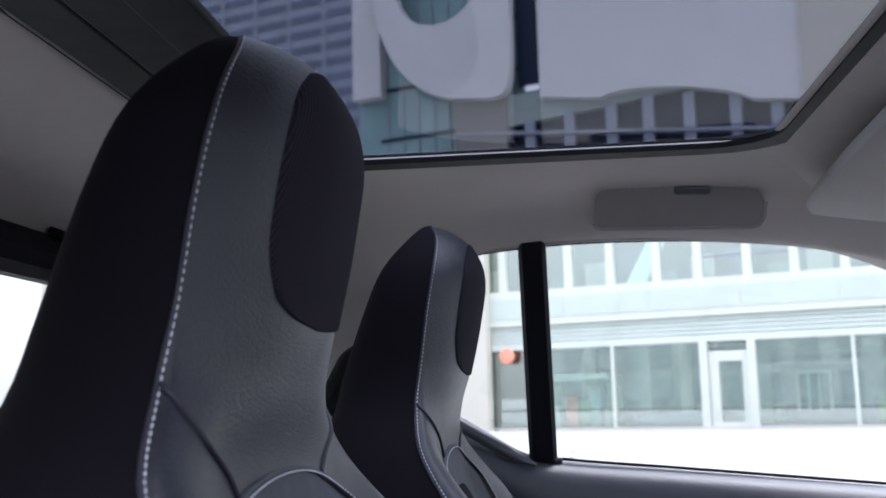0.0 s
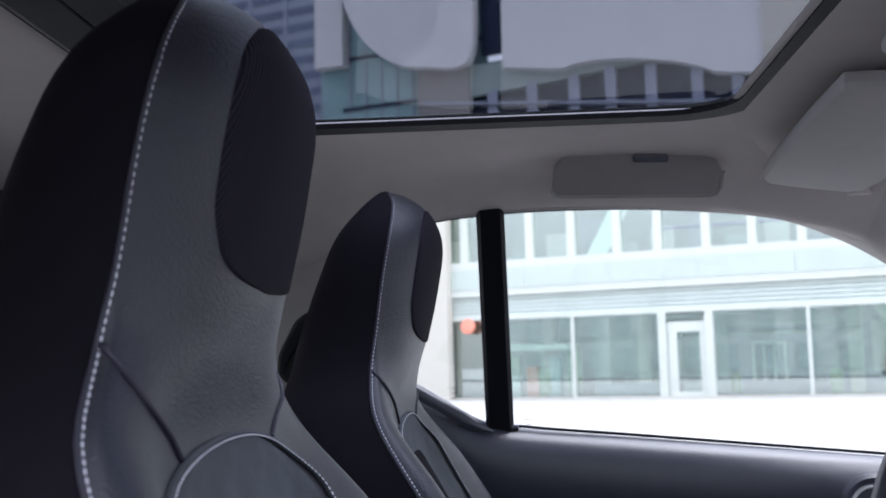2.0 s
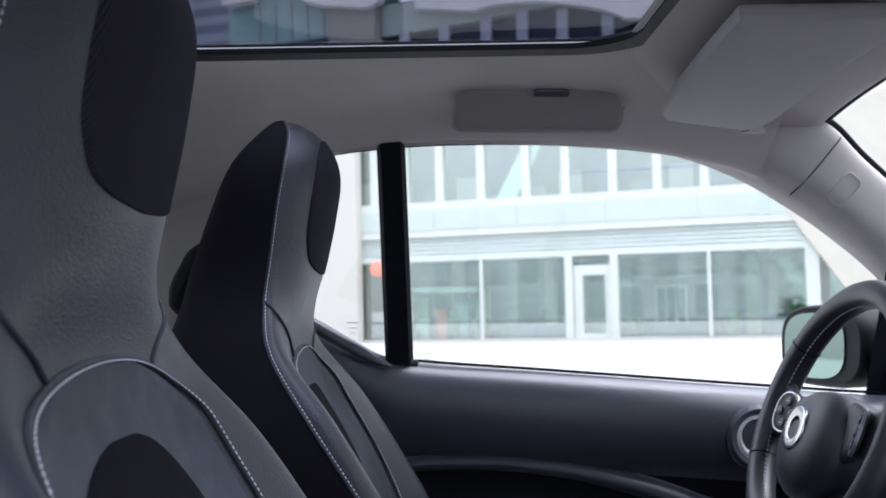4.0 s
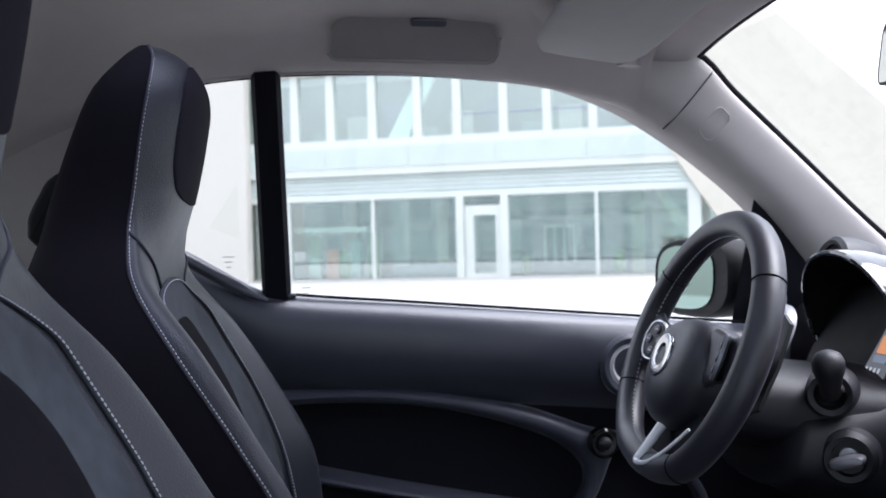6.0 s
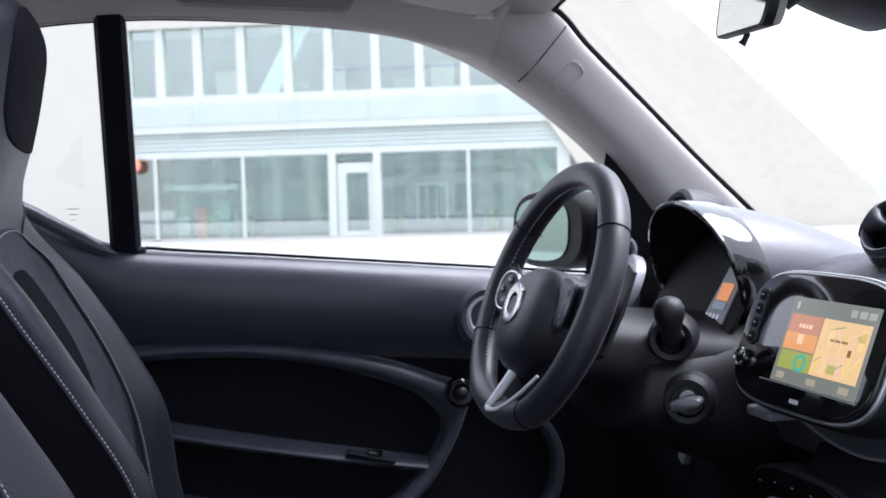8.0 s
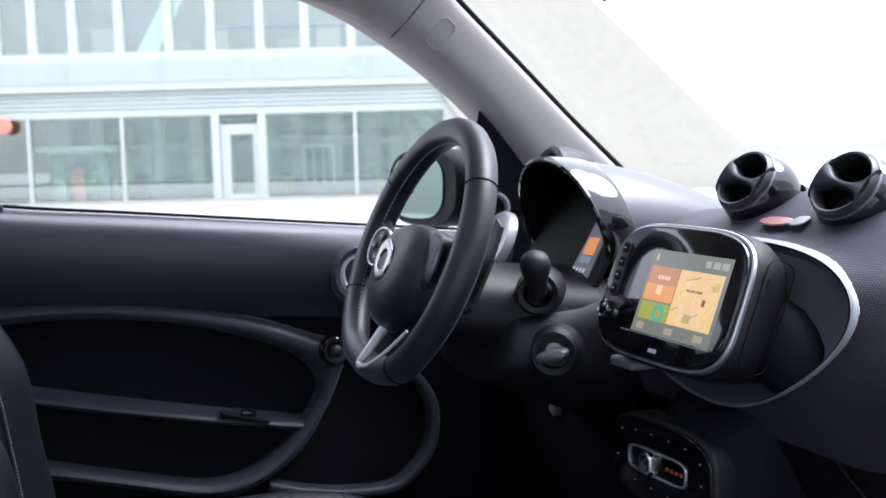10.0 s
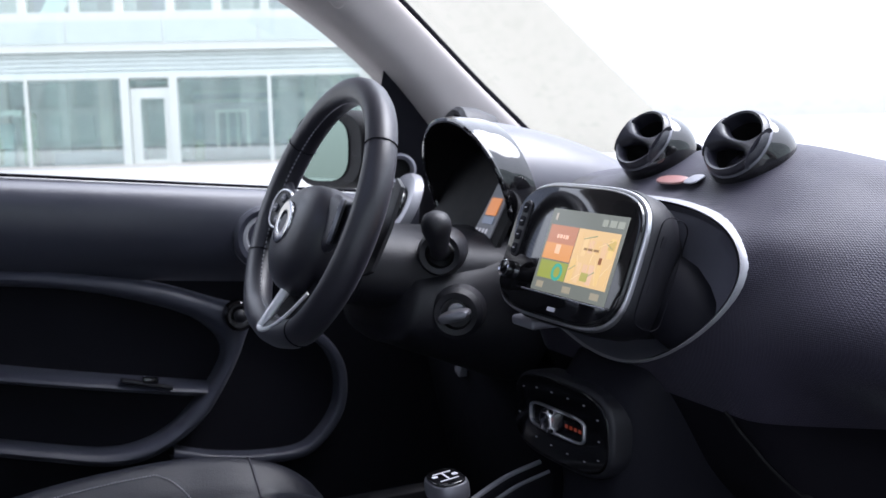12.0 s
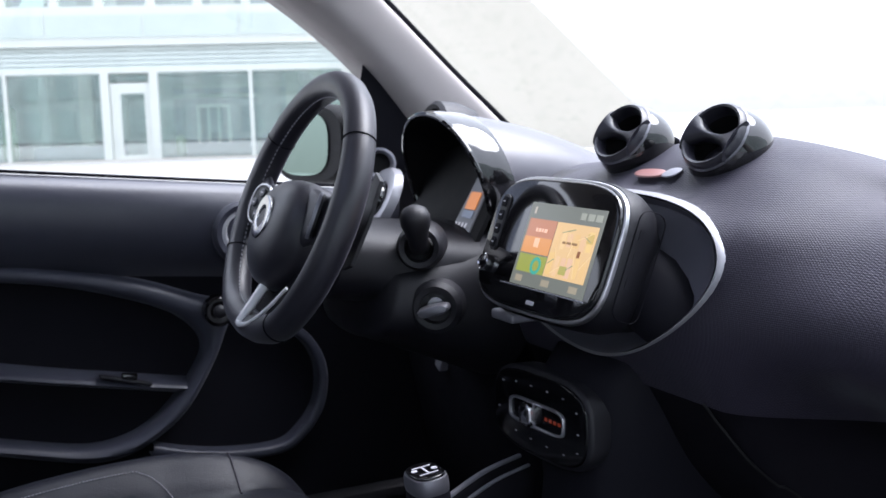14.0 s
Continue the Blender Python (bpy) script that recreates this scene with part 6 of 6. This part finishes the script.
for i in range(9):
    f = i / 8
    x = 0.155 + 0.12 * f
    w, h = 0.085 * (1 - 0.35 * f), 0.045 * (1 - 0.5 * f * f)
    rows.append([Vector((x, -0.02 + a * w, 1.345 - 0.075 * f + b * h)) for a, b in ring(2, 2, 28, 2.8)])
loft(bm, rows, True, True)
part("sensor_cover", bm, BLACK, sensor)
bm = bmesh.new()
for k in range(4):
    box(bm, (0.004, 0.06, 0.004), (0.150 + 0.012 * k, -0.03, 1.292 - 0.004 * k))
part("sensor_slots", bm, MATTE, sensor)


def visor(m, name_label):
    v = thing("sun_visor", name_label, "sun visor", group="sun visors")
    bm = bmesh.new()
    plan = [(-0.145, 0.05), (-0.142, 0.20), (-0.138, 0.36), (-0.134, 0.43), (-0.122, 0.458), (-0.09, 0.476), (-0.04, 0.498), (0.0, 0.515), (0.018, 0.512), (0.030, 0.47), (0.034, 0.36), (0.035, 0.20), (0.034, 0.05)]
    n = len(plan)
    rows = []
    for lift, d in ((0.006, 0.004), (0.0, 0.0), (-0.006, 0.0), (-0.010, 0.004), (-0.0115, 0.02), (-0.012, 0.06)):
        row = []
        for a, b in plan:
            c = Vector((-0.055, 0.28)) - Vector((a, b))
            a, b = Vector((a, b)) + c.normalized() * d
            row.append(Vector((a, b, 1.39 - 0.13 * max(0.0, b - 0.05) ** 2 + lift)))
        rows.append(row)
    loft(bm, rows, True, True)
    part("visor_board", bm, VISOR_CLOTH, v, "grey visor board")
    bm = bmesh.new()
    tube(bm, [(0.038, 0.06, 1.390), (0.040, 0.28, 1.385), (0.036, 0.46, 1.369)], 0.0045, 10)
    part("visor_rod", bm, TRIM_GREY, v, "grey visor rod")
    bm = bmesh.new()
    slab(bm, rrect(0.034, 0.016, 0.006), 0.012, Matrix.Translation((0.018, 0.520, 1.350)) @ Matrix.Rotation(radians(20), 4, "Z"), 0.004)
    part("visor_clip", bm, TRIM_GREY, v, "grey visor pivot")
    v.matrix_world = m
    return v


sv = visor(Matrix(), "grey sun visor folded up against the roof")
copy_thing(sv, Matrix.Diagonal((1, -1, 1, 1)))

# glasses holder above the door
holder = thing("glasses_holder", "grey closed glasses holder above the driver's door", "storage box")
bm = bmesh.new()
top_round = [(0.104, -0.033), (0.113, -0.030), (0.118, -0.021), (0.118, 0.004), (0.108, 0.022), (0.088, 0.033), (-0.088, 0.033), (-0.104, 0.026), (-0.114, 0.008), (-0.116, -0.024), (-0.112, -0.031), (-0.106, -0.033)]
HOLD = Matrix.Translation((-0.290, 0.508, 1.391)) @ Matrix.Rotation(radians(1.5), 4, "Y") @ Matrix(((1, 0, 0, 0), (0, -0.6, -0.8, 0), (0, 0.8, -0.6, 0), (0, 0, 0, 1)))
slab(bm, top_round, 0.020, HOLD @ Matrix.Translation((0, 0, -0.010)), 0.004)
lid = part("holder_lid", bm, material("dark_grey_lid", (0.33, 0.308, 0.30), 0.8, vary=0.05, bump=0.3, bump_scale=1200), holder, "dark grey lid")
bm = bmesh.new()
slab(bm, rrect(0.05, 0.012, 0.005), 0.006, HOLD @ Matrix.Translation((0.018, 0.026, 0.008)), 0.002)
part("lid_catch", bm, DARK_METAL, lid, "dark lid catch")
bm = bmesh.new()
tube(bm, [HOLD @ Vector(p) for p in ((-0.1175, -0.026, 0.009), (-0.113, -0.033, 0.009), (-0.104, -0.0355, 0.009), (0.0, -0.0355, 0.009), (0.104, -0.0355, 0.009), (0.1145, -0.032, 0.009), (0.1202, -0.021, 0.009), (0.1202, 0.004, 0.009))], 0.0022, 8)
part("lid_edge", bm, VISOR_CLOTH, lid, "pale lid edge")
# airbag tag and trim joint on the pillar
bm = bmesh.new()
ca, sa = math.cos(radians(41)), math.sin(radians(41))
tube(bm, [pillar_skin(0.172 + a * ca + b * sa, 1.274 - a * sa + b * ca, 0.0013) for a, b in rrect(0.028, 0.048, 0.009)], 0.0010, 6, True)
part("airbag_tag", bm, TRIM_GREY, pillars[0], "raised airbag tag")
bm = bmesh.new()
tube(bm, [pillar_skin(0.099 + 0.071 * i / 20, 1.270 + 0.086 * i / 20, 0.0002) for i in range(21)], 0.0012, 6)
part("trim_joint", bm, material("shadowed_joint", (0.06, 0.057, 0.057), 0.9), pillars[0], "joint between the pillar trim and roof lining")
# window label
bm = bmesh.new()
for k in range(3):
    box(bm, (0.018 - 0.006 * k, 0.001, 0.0011), (-0.565, side_y(1.085) + 0.017, 1.092 - 0.008 * k))
part("glass_label", bm, ICON, door, "small printed glass label", 0)

bm = bmesh.new()
for k in range(3):
    box(bm, (0.014 - 0.005 * k, 0.001, 0.0011), (-0.449, 0.693, 1.041 - 0.008 * k))
part("glass_label", bm, ICON, door, "small printed glass label", 0)
# tab below the display and small grey plate beside the knees
bm = bmesh.new()
slab(bm, rrect(0.05, 0.012, 0.004), 0.05, Matrix.Translation((0.212, 0.126, 0.841)) @ TO_REAR @ Matrix.Translation((0, 0, -0.05)), 0.004)
part("slot_tab", bm, CUP, dash, "grey tab below the display")
bm = bmesh.new()
box(bm, (0.03, 0.02, 0.022), (0.300, 0.458, 0.708), Matrix.Rotation(radians(30), 4, "X"), bevel=0.004)
part("knee_plate", bm, CUP, dash, "small slanted grey plate beside the knees")

# seam between the lower dash and the glove box
bm = bmesh.new()
run = []
for i in range(21):
    y = -0.165 - 0.075 * i / 20
    z = 0.797 - 0.12 * i / 20
    side = dash_profile(y, 120)
    q = min((p for p in side if p.x < 0.47), key=lambda p: abs(p.z - z))
    run.append(q + Vector((-0.0005, 0, 0)))
tube(bm, run, 0.0018, 6)
part("glove_box_seam", bm, RUBBER, dash, "dark seam beside the glove box")

# flank plate of the display housing, and the coat hook at the rear of the roof
bm = bmesh.new()
o, h = rrect(0.034, 0.112, 0.012), rrect(0.0325, 0.1105, 0.0115)
slab(bm, o, 0.0014, Matrix.Translation((0.1222 + DX, DY, -0.030)) @ Matrix.Rotation(radians(90), 4, "Y"), 0.0004, h)
part("flank_outline", bm, MATTE, display, "raised outline on the flank", 0)
hook = thing("coat_hook", "small black coat hook on the rear roof lining", "hook")
bm = bmesh.new()
slab(bm, ring(0.052, 0.016, 28, 2.2), 0.008, Matrix.Translation((-1.098, 0.31, 1.3535)) @ Matrix.Rotation(radians(180 + 35), 4, "Y") @ Matrix.Rotation(radians(90), 4, "Z"), 0.003)
part("hook_plate", bm, MATTE, hook)

bm = bmesh.new()
tube(bm, bez([(0.245, 0.146, 0.661), (0.18, 0.116, 0.661), (0.10, 0.062, 0.659), (0.02, 0.03, 0.641)], 20), 0.0035, 8)
part("rail_edge", bm, CUP, console, "satin grey rail edge")
bm = bmesh.new()
tube(bm, bez([(0.245, 0.124, 0.656), (0.18, 0.094, 0.656), (0.10, 0.040, 0.654), (0.02, 0.008, 0.636)], 20), 0.0025, 8)
part("rail_edge", bm, CUP, console, "satin grey rail edge")
